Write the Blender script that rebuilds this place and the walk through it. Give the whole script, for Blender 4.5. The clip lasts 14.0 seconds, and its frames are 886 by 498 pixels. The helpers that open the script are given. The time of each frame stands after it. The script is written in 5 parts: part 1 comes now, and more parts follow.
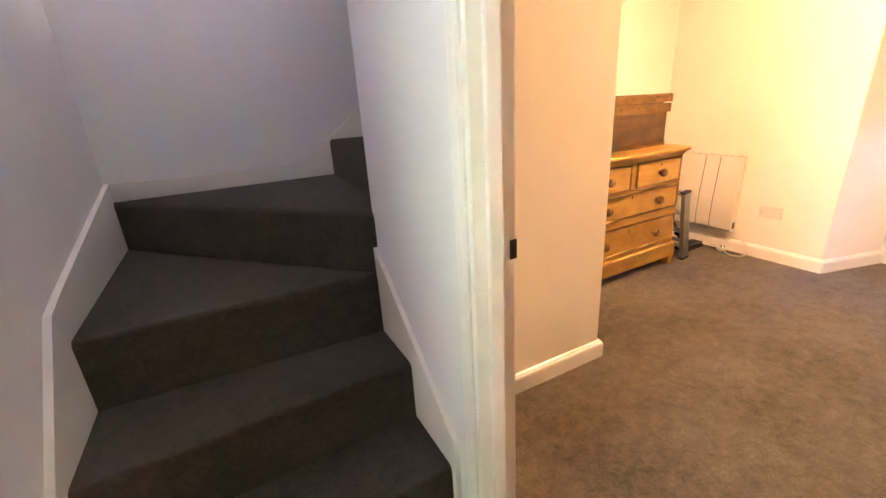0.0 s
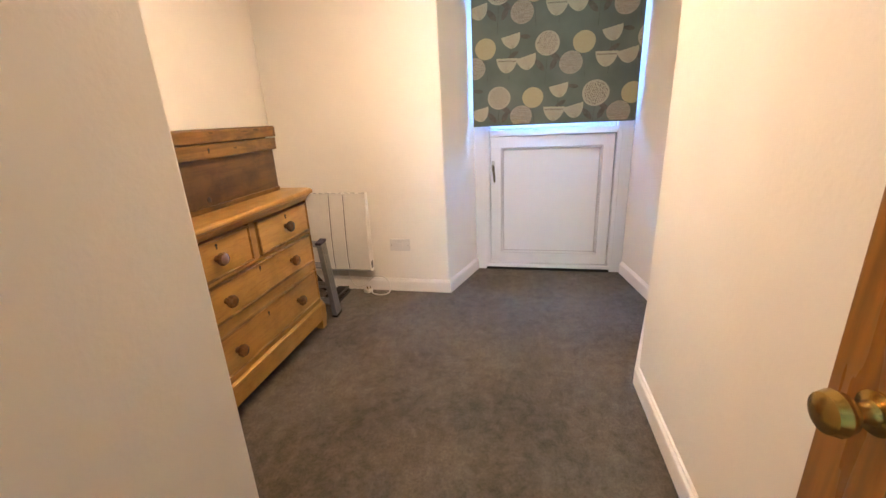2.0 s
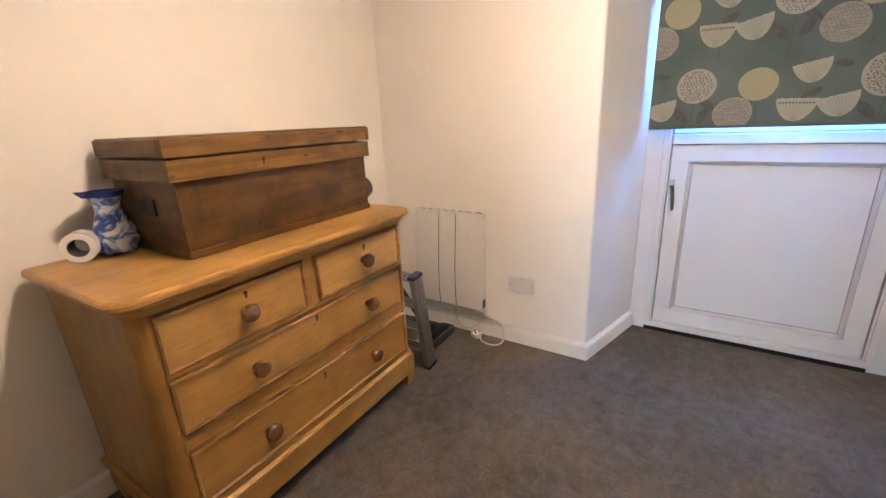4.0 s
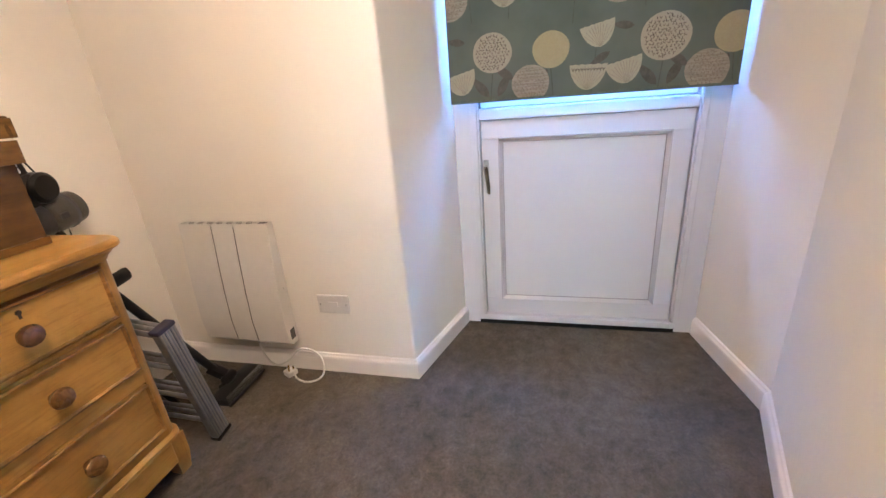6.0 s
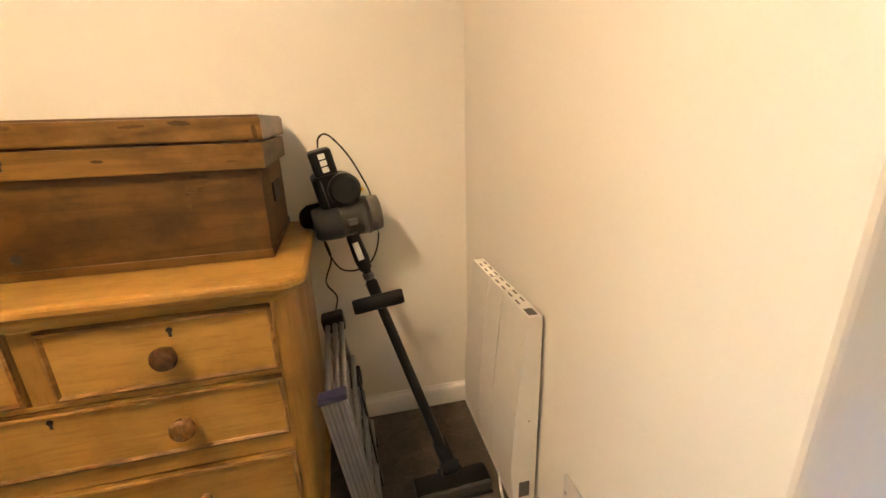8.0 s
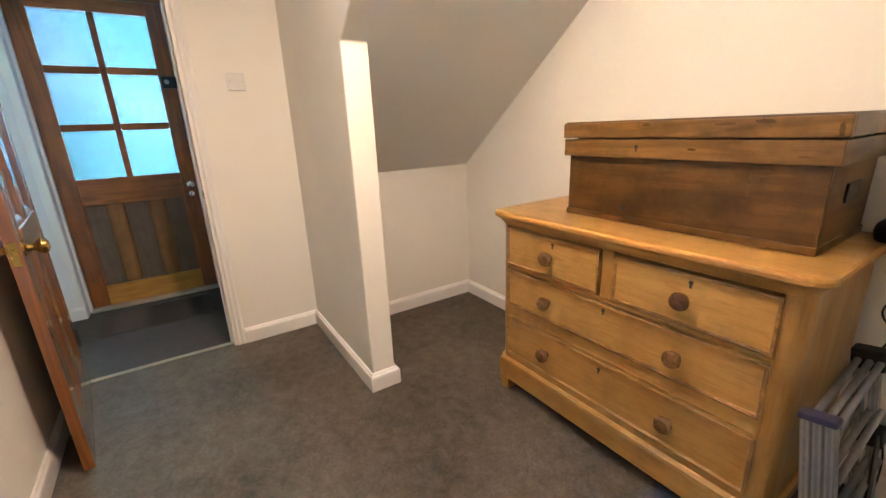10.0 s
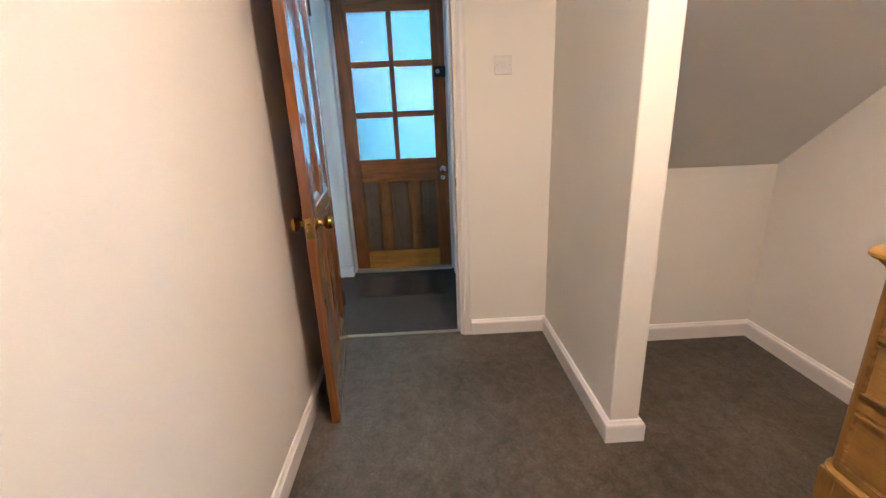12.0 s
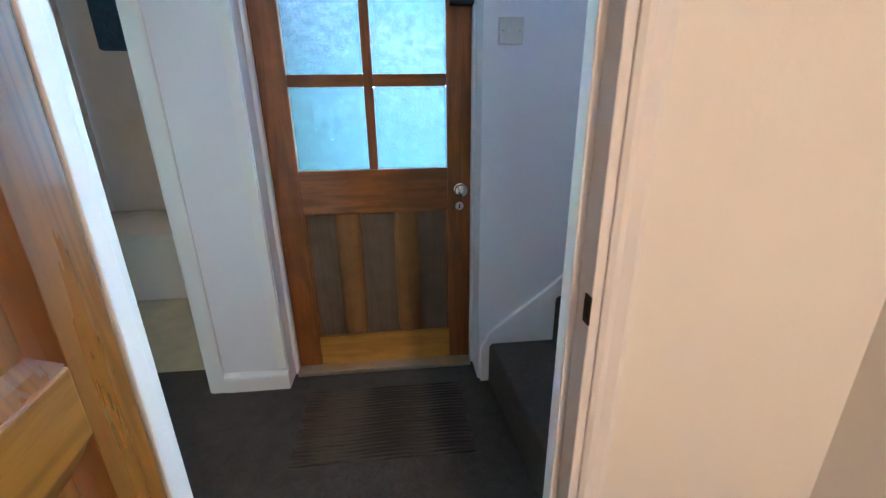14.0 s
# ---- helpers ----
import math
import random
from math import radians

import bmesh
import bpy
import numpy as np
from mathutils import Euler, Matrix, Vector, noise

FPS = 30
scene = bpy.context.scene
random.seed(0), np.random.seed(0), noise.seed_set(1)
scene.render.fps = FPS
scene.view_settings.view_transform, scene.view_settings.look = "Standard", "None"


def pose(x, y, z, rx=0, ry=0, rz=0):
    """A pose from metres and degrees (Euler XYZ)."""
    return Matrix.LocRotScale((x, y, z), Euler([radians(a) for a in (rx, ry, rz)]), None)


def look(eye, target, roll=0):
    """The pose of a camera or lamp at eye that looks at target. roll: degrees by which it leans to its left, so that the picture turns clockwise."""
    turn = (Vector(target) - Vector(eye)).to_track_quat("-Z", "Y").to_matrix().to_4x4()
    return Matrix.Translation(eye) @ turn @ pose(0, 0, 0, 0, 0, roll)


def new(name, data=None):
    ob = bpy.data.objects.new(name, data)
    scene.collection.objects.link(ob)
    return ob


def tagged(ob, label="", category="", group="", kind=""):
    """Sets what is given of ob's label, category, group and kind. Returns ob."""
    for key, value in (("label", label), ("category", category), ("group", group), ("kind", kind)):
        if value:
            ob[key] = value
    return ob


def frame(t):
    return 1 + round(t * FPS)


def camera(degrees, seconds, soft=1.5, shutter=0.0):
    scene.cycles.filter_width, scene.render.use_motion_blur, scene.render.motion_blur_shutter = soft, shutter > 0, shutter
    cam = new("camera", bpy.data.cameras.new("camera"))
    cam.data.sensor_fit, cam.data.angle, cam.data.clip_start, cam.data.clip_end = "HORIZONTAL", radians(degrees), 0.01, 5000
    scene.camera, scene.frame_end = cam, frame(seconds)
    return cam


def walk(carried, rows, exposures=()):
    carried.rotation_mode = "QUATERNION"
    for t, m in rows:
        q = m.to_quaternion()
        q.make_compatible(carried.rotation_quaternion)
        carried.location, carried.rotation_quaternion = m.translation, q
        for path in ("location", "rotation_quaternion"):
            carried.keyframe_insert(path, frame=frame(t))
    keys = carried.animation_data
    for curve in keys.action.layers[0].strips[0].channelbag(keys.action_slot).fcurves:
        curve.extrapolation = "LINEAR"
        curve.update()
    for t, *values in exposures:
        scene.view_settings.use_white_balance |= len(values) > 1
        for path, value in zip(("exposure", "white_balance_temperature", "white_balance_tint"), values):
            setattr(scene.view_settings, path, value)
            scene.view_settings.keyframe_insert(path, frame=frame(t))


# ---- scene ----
cam = camera(94.3, 14.0)
PATH = [
    (0, (0.768, 0.243, 1.212), (1.63, 1.919, 0.544), -3.6),
    (0.5, (0.92, 0.475, 1.186), (2.316, 1.733, 0.502), -3.3),
    (1, (1.106, 0.614, 1.171), (2.841, 1.361, 0.514), -3.1),
    (1.5, (1.3, 0.726, 1.204), (3.145, 1.167, 0.569), -3.3),
    (2, (1.486, 0.75, 1.196), (3.341, 1.167, 0.578), -2.8),
    (2.5, (1.739, 0.763, 1.212), (3.557, 1.366, 0.637), -2.5),
    (3, (1.937, 0.849, 1.182), (3.701, 1.597, 0.608), -1.5),
    (3.2, (2.018, 0.892, 1.195), (3.737, 1.732, 0.61), -1.2),
    (5.3, (2.377, 0.842, 1.196), (3.922, 1.963, 0.598), -3.7),
    (5.5, (2.44, 0.793, 1.2), (4.099, 1.721, 0.577), -4.1),
    (6, (2.706, 0.773, 1.158), (4.514, 1.25, 0.448), -4.6),
    (6.5, (2.986, 0.805, 1.177), (4.819, 1.234, 0.501), -5.3),
    (7, (3.328, 0.772, 1.164), (4.978, 1.67, 0.477), -1.2),
    (7.5, (3.585, 0.899, 1.149), (4.941, 2.185, 0.436), 0.0),
    (8, (3.691, 1.064, 1.167), (4.115, 2.922, 0.558), -1.7),
    (8.5, (3.793, 1.104, 1.182), (3.221, 2.939, 0.627), 2.7),
    (9, (3.83, 1.055, 1.183), (2.794, 2.666, 0.61), 1.1),
    (9.2, (3.821, 1.012, 1.19), (2.63, 2.513, 0.617), -0.3),
    (11.3, (3.806, 0.676, 1.185), (1.932, 1.1, 0.629), -1.5),
    (11.5, (3.748, 0.693, 1.178), (1.854, 1.042, 0.639), -1.7),
    (12, (3.476, 0.795, 1.199), (1.565, 0.849, 0.611), -2.4),
    (12.5, (3.106, 0.778, 1.188), (1.21, 0.781, 0.552), -2.9),
    (13, (2.687, 0.786, 1.174), (0.808, 0.882, 0.494), -3.0),
    (13.5, (2.242, 0.747, 1.212), (0.382, 0.755, 0.478), -0.9),
    (14, (1.825, 0.674, 1.186), (-0.052, 0.856, 0.52), -0.8),
]
EXPOSURES = [(0, .95, 8300, 38), (0.5, .72, 7250, 38), (1, .25, 7150, 38), (1.5, .25, 6500, 26), (2, .12, 5650, 21), (3, .0, 5200, 21), (5.3, .05, 5150, 21), (6.5, .02, 5250, 20), (7, -.05, 5600, 20), (7.5, -.1, 5150, 17), (8, .05, 6100, 14), (8.5, .14, 6050, 13), (9, .30, 5250, 13), (9.6, .25, 5150, 15), (11.3, .05, 4950, 20), (12, .0, 5000, 20), (12.5, .02, 5000, 21), (13, .08, 5050, 21), (13.5, .18, 5000, 22), (14, .12, 5150, 23)]
walk(cam, [(t, look(eye, target, roll)) for t, eye, target, roll in PATH], EXPOSURES)

# ---------------------------------------------------------------- light
world = bpy.data.worlds.new("world")
scene.world = world
world.use_nodes = True
wn = world.node_tree
sky = wn.nodes.new("ShaderNodeTexSky")
sky.sky_type = "NISHITA"
sky.sun_disc = False
sky.sun_elevation, sky.sun_rotation = radians(40), radians(200)
wn.nodes["Background"].inputs["Strength"].default_value = 0.1
wn.links.new(sky.outputs[0], wn.nodes["Background"].inputs["Color"])


def disc_lamp(name, power, color, size, m):
    data = bpy.data.lights.new(name, "AREA")
    data.shape, data.size = "DISK", size
    data.energy, data.color = power, color
    ob = new(name, data)
    ob.matrix_world = m
    return ob


# one warm pendant in the room (bulb and its downward diffuser), daylight down the stairs from the landing
disc_lamp("ceiling_lamp", 30.0, (1.0, 0.675, 0.355), 0.15, look((2.97, 1.32, 2.10), (2.97, 1.321, 0.0)))
bulb = bpy.data.lights.new("ceiling_bulb", "POINT")
bulb.energy, bulb.color, bulb.shadow_soft_size = 17.0, (1.0, 0.675, 0.355), 0.06
new("ceiling_bulb", bulb).matrix_world = pose(2.97, 1.32, 2.15)
disc_lamp("landing_daylight", 108.0, (0.78, 0.90, 1.0), 0.8, look((3.5, 2.1, 2.95), (0.4, 2.1, 1.2)))
# no fitting seen: warm fill added so the bathroom is not dark
disc_lamp("bathroom_fill", 1.6, (1.0, 0.80, 0.52), 0.25, look((-0.75, -0.8, 2.25), (-0.75, -0.799, 0.0)))
DAY_FRONT, DAY_BACK = 66.0, 150.0

# ---------------------------------------------------------------- materials


class Nodes:
    """A node material under construction."""

    def __init__(self, name):
        self.mat = bpy.data.materials.new(name)
        self.mat.use_nodes = True
        self.t = self.mat.node_tree
        self.bsdf = self.t.nodes["Principled BSDF"]
        self.co = self.t.nodes.new("ShaderNodeTexCoord")

    def put(self, kind, **inputs):
        n = self.t.nodes.new(kind)
        for k, v in inputs.items():
            n.inputs[k.replace("_", " ")].default_value = v
        return n

    def link(self, a, b):
        self.t.links.new(a, b)

    def mapped(self, scale, rot=(0, 0, 0)):
        m = self.put("ShaderNodeMapping")
        m.inputs["Scale"].default_value = scale
        m.inputs["Rotation"].default_value = rot
        self.link(self.co.outputs["Object"], m.inputs["Vector"])
        return m.outputs[0]

    def noise(self, vec, scale, detail=4.0, rough=0.55, distort=0.0):
        n = self.put("ShaderNodeTexNoise", Scale=scale, Detail=detail, Roughness=rough, Distortion=distort)
        self.link(vec, n.inputs["Vector"])
        return n.outputs["Fac"]

    def ramp(self, fac, stops):
        r = self.put("ShaderNodeValToRGB")
        while len(r.color_ramp.elements) < len(stops):
            r.color_ramp.elements.new(0.5)
        for e, (p, c) in zip(r.color_ramp.elements, stops):
            e.position, e.color = p, (*c, 1) if len(c) == 3 else c
        self.link(fac, r.inputs[0])
        return r.outputs[0]

    def mix(self, fac, a, b, mode="MIX"):
        m = self.t.nodes.new("ShaderNodeMix")
        m.data_type, m.blend_type = "RGBA", mode
        for sock, v in ((m.inputs[0], fac), (m.inputs[6], a), (m.inputs[7], b)):
            if isinstance(v, (int, float)):
                sock.default_value = v
            elif isinstance(v, tuple):
                sock.default_value = (*v, 1)
            else:
                self.link(v, sock)
        return m.outputs[2]

    def bump(self, height, strength, distance=0.002):
        b = self.put("ShaderNodeBump", Strength=strength, Distance=distance)
        self.link(height, b.inputs["Height"])
        self.link(b.outputs[0], self.bsdf.inputs["Normal"])

    def done(self, color=None, rough=0.5, metal=0.0, **extra):
        if isinstance(color, tuple):
            self.bsdf.inputs["Base Color"].default_value = (*color, 1)
        elif color is not None:
            self.link(color, self.bsdf.inputs["Base Color"])
        if isinstance(rough, (int, float)):
            self.bsdf.inputs["Roughness"].default_value = rough
        else:
            self.link(rough, self.bsdf.inputs["Roughness"])
        self.bsdf.inputs["Metallic"].default_value = metal
        for k, v in extra.items():
            self.bsdf.inputs[k.replace("_", " ")].default_value = v
        return self.mat


def paint(name, color, rough, lump=0.25, vary=0.04):
    n = Nodes(name)
    v = n.mapped((1, 1, 1))
    big = n.noise(v, 1.3, 3)
    fine = n.noise(v, 55, 5, 0.6)
    mid = n.noise(v, 7, 4, 0.6)
    dark = tuple(c * (1 - vary) for c in color)
    light = tuple(min(1, c * (1 + vary * 0.6)) for c in color)
    col = n.ramp(big, [(0.3, dark), (0.7, light)])
    scuff = n.ramp(n.noise(v, 11, 6, 0.7), [(0.70, (0, 0, 0)), (0.78, (1, 1, 1))])
    col = n.mix(scuff, col, tuple(c * 0.93 for c in color))
    h = n.mix(0.35, mid, fine)
    n.bump(h, lump, 0.004)
    return n.done(col, rough)


def plain(name, color, rough, metal=0.0, vary=0.12, scale=40, bump=0.05, spread=0.2, **extra):
    n = Nodes(name)
    v = n.mapped((1, 1, 1))
    f = n.noise(v, scale, 4)
    col = n.ramp(f, [(0.3, tuple(c * (1 - vary) for c in color)), (0.7, tuple(min(1, c * (1 + vary)) for c in color))])
    r = n.ramp(n.noise(v, scale * 0.3, 3), [(0.3, (rough * (1 - spread),) * 3), (0.7, (min(1, rough * (1 + spread)),) * 3)])
    n.bump(f, bump, 0.001)
    return n.done(col, r, metal, **extra)


def wood(name, dark, mid, light, axis, rough=0.4, ring=9.0, knots=0.0, stain=0.0, grain=0.2, coat=0.0, coat_ior=1.5, spec=0.25):
    n = Nodes(name)
    s = [1.0, 1.0, 1.0]
    s["xyz".index(axis)] = 0.09
    rnd = n.t.nodes.new("ShaderNodeObjectInfo").outputs["Random"]
    shift = n.put("ShaderNodeVectorMath")
    shift.operation = "ADD"
    comb = n.put("ShaderNodeCombineXYZ")
    mul = n.put("ShaderNodeMath")
    mul.operation = "MULTIPLY"
    n.link(rnd, mul.inputs[0])
    mul.inputs[1].default_value = 7.3
    for k in range(3):
        n.link(mul.outputs[0], comb.inputs[k])
    n.link(n.mapped(tuple(s)), shift.inputs[0])
    n.link(comb.outputs[0], shift.inputs[1])
    v = shift.outputs[0]
    broad = n.noise(v, ring, 3, 0.5, 0.6)
    wave = n.put("ShaderNodeMath")
    wave.operation = "SINE"
    k = n.put("ShaderNodeMath")
    k.operation = "MULTIPLY"
    n.link(broad, k.inputs[0])
    k.inputs[1].default_value = 42.0
    n.link(k.outputs[0], wave.inputs[0])
    w01 = n.put("ShaderNodeMapRange")
    w01.inputs["From Min"].default_value = -1
    n.link(wave.outputs[0], w01.inputs["Value"])
    fine = n.noise(v, 120, 5, 0.65)
    base = n.ramp(n.noise(v, ring * 0.45, 3), [(0.3, mid), (0.72, light)])
    ringc = n.ramp(w01.outputs[0], [(0.0, (1, 1, 1)), (0.55, (0.35, 0.35, 0.35)), (1.0, (0, 0, 0))])
    col = n.mix(n.mix(1.0, ringc, (grain * 2,) * 3, "MULTIPLY"), base, dark)
    col = n.mix(n.ramp(fine, [(0.50, (0, 0, 0)), (0.75, (0.45,) * 3)]), col, dark)
    if knots:
        vs = [5.0, 5.0, 5.0]
        vs["xyz".index(axis)] = 2.6
        vo = n.put("ShaderNodeTexVoronoi", Scale=1.0, Randomness=1.0)
        n.link(n.mapped(tuple(vs)), vo.inputs["Vector"])
        kn = n.ramp(vo.outputs["Distance"], [(knots, (1, 1, 1)), (knots * 1.6, (0.25,) * 3), (knots * 2.6, (0, 0, 0))])
        col = n.mix(kn, col, tuple(c * 0.18 for c in dark))
    if stain:
        st = n.ramp(n.noise(n.mapped((1, 1, 1)), 6, 5, 0.65), [(0.45, (0, 0, 0)), (0.68, (stain,) * 3)])
        col = n.mix(st, col, tuple(c * 0.45 for c in dark))
    h = n.mix(0.5, fine, w01.outputs[0])
    n.bump(h, 0.12, 0.0012)
    r = n.ramp(n.noise(v, 14, 4), [(0.3, (rough * 0.8,) * 3), (0.7, (min(1, rough * 1.25),) * 3)])
    return n.done(col, r, 0.0, Coat_Weight=coat, Coat_Roughness=0.12, Coat_IOR=coat_ior, Specular_IOR_Level=spec)


def carpet_material(name, dark, light):
    n = Nodes(name)
    v = n.mapped((1, 1, 1))
    pile = n.noise(v, 320, 3, 0.7)
    tuft = n.noise(v, 85, 4, 0.8)
    tread = n.noise(v, 17, 8, 0.78, 0.4)
    big = n.noise(v, 1.6, 4, 0.6)
    col = n.ramp(n.mix(0.42, tread, big), [(0.38, dark), (0.62, light)])
    speck = n.ramp(n.mix(0.35, tuft, pile), [(0.38, (0.42,) * 3), (0.62, (1.0,) * 3)])
    col = n.mix(0.8, col, speck, "MULTIPLY")
    n.bump(n.mix(0.5, pile, tuft), 0.9, 0.007)
    return n.done(col, 1.0, 0.0, Sheen_Weight=0.10, Sheen_Roughness=0.6, Specular_IOR_Level=0.05)


M_WALL = paint("wall_paint", (0.82, 0.79, 0.725), 0.75, 0.6, 0.05)
M_WALLHALL = paint("hall_paint", (0.80, 0.785, 0.82), 0.7, 0.3)
M_CEIL = paint("ceiling_paint", (0.82, 0.80, 0.76), 0.85, 0.6)
M_TRIM = paint("gloss_white_paint", (0.82, 0.795, 0.775), 0.32, 0.12, 0.03)
M_UPVC = plain("white_plastic_frame", (0.57, 0.55, 0.585), 0.32, 0, 0.008, 9, 0.004, 0.04)
M_BEADSHADE = plain("bead_shade_grey", (0.30, 0.29, 0.30), 0.6, 0, 0.1, 60, 0.02)
M_SEAL = plain("grey_seal", (0.16, 0.16, 0.165), 0.6, 0, 0.1, 60, 0.02)
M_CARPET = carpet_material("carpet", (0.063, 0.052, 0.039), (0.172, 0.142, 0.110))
# same carpet recipe in a darker tone, for hall floor and steps
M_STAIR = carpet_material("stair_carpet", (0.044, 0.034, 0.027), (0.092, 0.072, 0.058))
M_PINE_Z = wood("varnished_pine_upright", (0.088, 0.025, 0.004), (0.205, 0.066, 0.008), (0.285, 0.102, 0.013), "z", 0.30, 11, 0, 0, 0.26, 1.0, 1.65, 0.5)
M_PINE_X = wood("varnished_pine_level", (0.100, 0.030, 0.004), (0.225, 0.076, 0.010), (0.305, 0.116, 0.015), "x", 0.30, 10, 0, 0, 0.24, 1.0, 1.65, 0.5)
M_CHEST_X = wood("waxed_pine_level", (0.170, 0.080, 0.018), (0.355, 0.192, 0.042), (0.440, 0.252, 0.058), "x", 0.36, 6, 0.014, 0.35, 0.08, 0.2)
M_CHEST_Z = wood("waxed_pine_upright", (0.145, 0.066, 0.015), (0.310, 0.164, 0.034), (0.385, 0.215, 0.049), "z", 0.36, 6, 0.014, 0.35, 0.08, 0.2)
# darker than the drawer wood: worn edges, plus gap shadow put into the colour
M_BEAD = wood("worn_shaded_bead_wood", (0.095, 0.042, 0.010), (0.290, 0.150, 0.038), (0.40, 0.225, 0.060), "x", 0.36, 16, 0, 0.7, 0.2, 0.2)
M_KNOBWOOD = wood("turned_knob_wood", (0.045, 0.018, 0.005), (0.115, 0.055, 0.015), (0.185, 0.098, 0.028), "y", 0.24, 14, 0, 0, 0.2, 0.6)
M_KNOBDARK = wood("dark_knob_wood", (0.022, 0.008, 0.003), (0.055, 0.022, 0.007), (0.090, 0.040, 0.012), "y", 0.22, 14, 0, 0, 0.2, 0.6)
M_TRUNK_X = wood("old_trunk_wood_level", (0.030, 0.013, 0.003), (0.098, 0.048, 0.009), (0.175, 0.092, 0.018), "x", 0.40, 7, 0.022, 0.6, 0.18, 0.25)
M_TRUNK_RIM = wood("golden_trunk_band", (0.045, 0.020, 0.004), (0.130, 0.065, 0.012), (0.225, 0.120, 0.024), "x", 0.38, 10, 0.02, 0.6, 0.20, 0.25)
M_TRUNK_Y = wood("old_trunk_wood_end", (0.038, 0.017, 0.004), (0.115, 0.058, 0.015), (0.18, 0.095, 0.026), "y", 0.45, 7, 0.022, 0.8, 0.2, 0.2)
M_TRUNK_MARK = wood("worn_trunk_mark", (0.035, 0.016, 0.004), (0.080, 0.041, 0.009), (0.120, 0.062, 0.014), "x", 0.5, 30, 0, 0.5, 0.3)
M_HARD_Z = wood("hardwood_upright", (0.090, 0.024, 0.006), (0.205, 0.060, 0.011), (0.30, 0.098, 0.018), "z", 0.36, 8, 0, 0.35, 0.25, 0.2)
M_HARD_Y = wood("hardwood_level", (0.095, 0.026, 0.006), (0.220, 0.066, 0.012), (0.32, 0.108, 0.020), "y", 0.36, 8, 0, 0.35, 0.25, 0.2)
M_HARDPANEL = wood("weathered_door_panel", (0.095, 0.057, 0.033), (0.125, 0.077, 0.045), (0.155, 0.097, 0.060), "z", 0.5, 8, 0, 0.45, 0.25)
M_HARDBAR = wood("front_door_bar", (0.150, 0.058, 0.016), (0.215, 0.088, 0.024), (0.270, 0.120, 0.036), "z", 0.5, 6, 0, 0.42, 0.2)
M_HARDFOOT = wood("door_bottom_rail", (0.22, 0.085, 0.013), (0.38, 0.165, 0.024), (0.47, 0.22, 0.036), "y", 0.4, 8, 0, 0.2, 0.2, 0.1)
M_KNOT = plain("pine_knot", (0.036, 0.008, 0.003), 0.6, 0, 0.5, 120, 0.1, 0.2, Specular_IOR_Level=0.05)
M_BRASS = plain("aged_brass", (0.40, 0.25, 0.055), 0.24, 1.0, 0.3, 25, 0.05)
M_DARKBRASS = plain("dark_worn_brass", (0.16, 0.13, 0.085), 0.35, 1.0, 0.25, 30, 0.05)
M_CHROME = plain("worn_chrome", (0.62, 0.61, 0.58), 0.2, 1.0, 0.1, 25, 0.03)
M_STEEL = plain("dull_steel", (0.42, 0.41, 0.39), 0.4, 1.0, 0.15, 25, 0.05)
M_ALU = plain("brushed_aluminium", (0.29, 0.30, 0.325), 0.42, 0.7, 0.12, 60, 0.05)
M_BLACK = plain("black_plastic", (0.0075, 0.0075, 0.008), 0.42, 0, 0.2, 60, 0.05, 0.2, Specular_IOR_Level=0.22)
M_DARKIRON = plain("dark_iron", (0.035, 0.030, 0.026), 0.5, 0.6, 0.3, 40, 0.15)
M_CAPBLUE = plain("dark_blue_plastic", (0.020, 0.020, 0.055), 0.45, 0, 0.15, 60, 0.04)
M_GREYPL = plain("grey_plastic", (0.050, 0.050, 0.054), 0.35, 0, 0.15, 60, 0.03)
M_SMOKE = plain("smoky_clear_plastic", (0.13, 0.125, 0.12), 0.16, 0, 0.1, 30, 0.02, 0.2, Transmission_Weight=0.5)
M_WHITEPL = plain("white_plastic", (0.66, 0.645, 0.62), 0.35, 0, 0.03, 40, 0.02)
M_ENAMEL = plain("white_enamel", (0.70, 0.685, 0.65), 0.36, 0, 0.02, 25, 0.02)
M_SHADOWGAP = plain("slot_shade", (0.02, 0.019, 0.018), 0.9, 0, 0.2, 60, 0.05)
M_YELLOW = plain("yellow_plastic", (0.75, 0.48, 0.03), 0.4, 0, 0.05, 40, 0.02)
M_PAPER = plain("white_tape", (0.82, 0.82, 0.80), 0.55, 0, 0.04, 80, 0.05)
M_CARD = plain("cardboard_core", (0.10, 0.10, 0.13), 0.8, 0, 0.1, 80, 0.05)
M_STRIP = plain("metal_door_bar", (0.60, 0.52, 0.38), 0.42, 0.9, 0.03, 40, 0.01, 0.04)
M_BATH = plain("cream_bath_enamel", (0.78, 0.70, 0.57), 0.2, 0, 0.02, 20, 0.01)
M_TILE = plain("cream_bathroom_wall", (0.72, 0.63, 0.47), 0.4, 0, 0.06, 6, 0.03)
M_LINO = plain("cream_lino", (0.60, 0.52, 0.33), 0.45, 0, 0.1, 8, 0.03)
M_TOWEL = plain("dark_blue_cloth", (0.02, 0.045, 0.07), 0.95, 0, 0.3, 60, 0.4)


def ceramic():
    n = Nodes("blue_and_white_glaze")
    v = n.mapped((1, 1, 1))
    f = n.noise(v, 16, 4, 0.6, 1.5)
    col = n.ramp(f, [(0.42, (0.05, 0.10, 0.36)), (0.50, (0.24, 0.34, 0.62)), (0.56, (0.62, 0.68, 0.78))])
    return n.done(col, 0.16, 0.0, Coat_Weight=0.4)


M_GLAZE = ceramic()
M_GLAZEBLUE = plain("deep_blue_glaze", (0.03, 0.07, 0.34), 0.16, 0, 0.2, 30, 0.02)


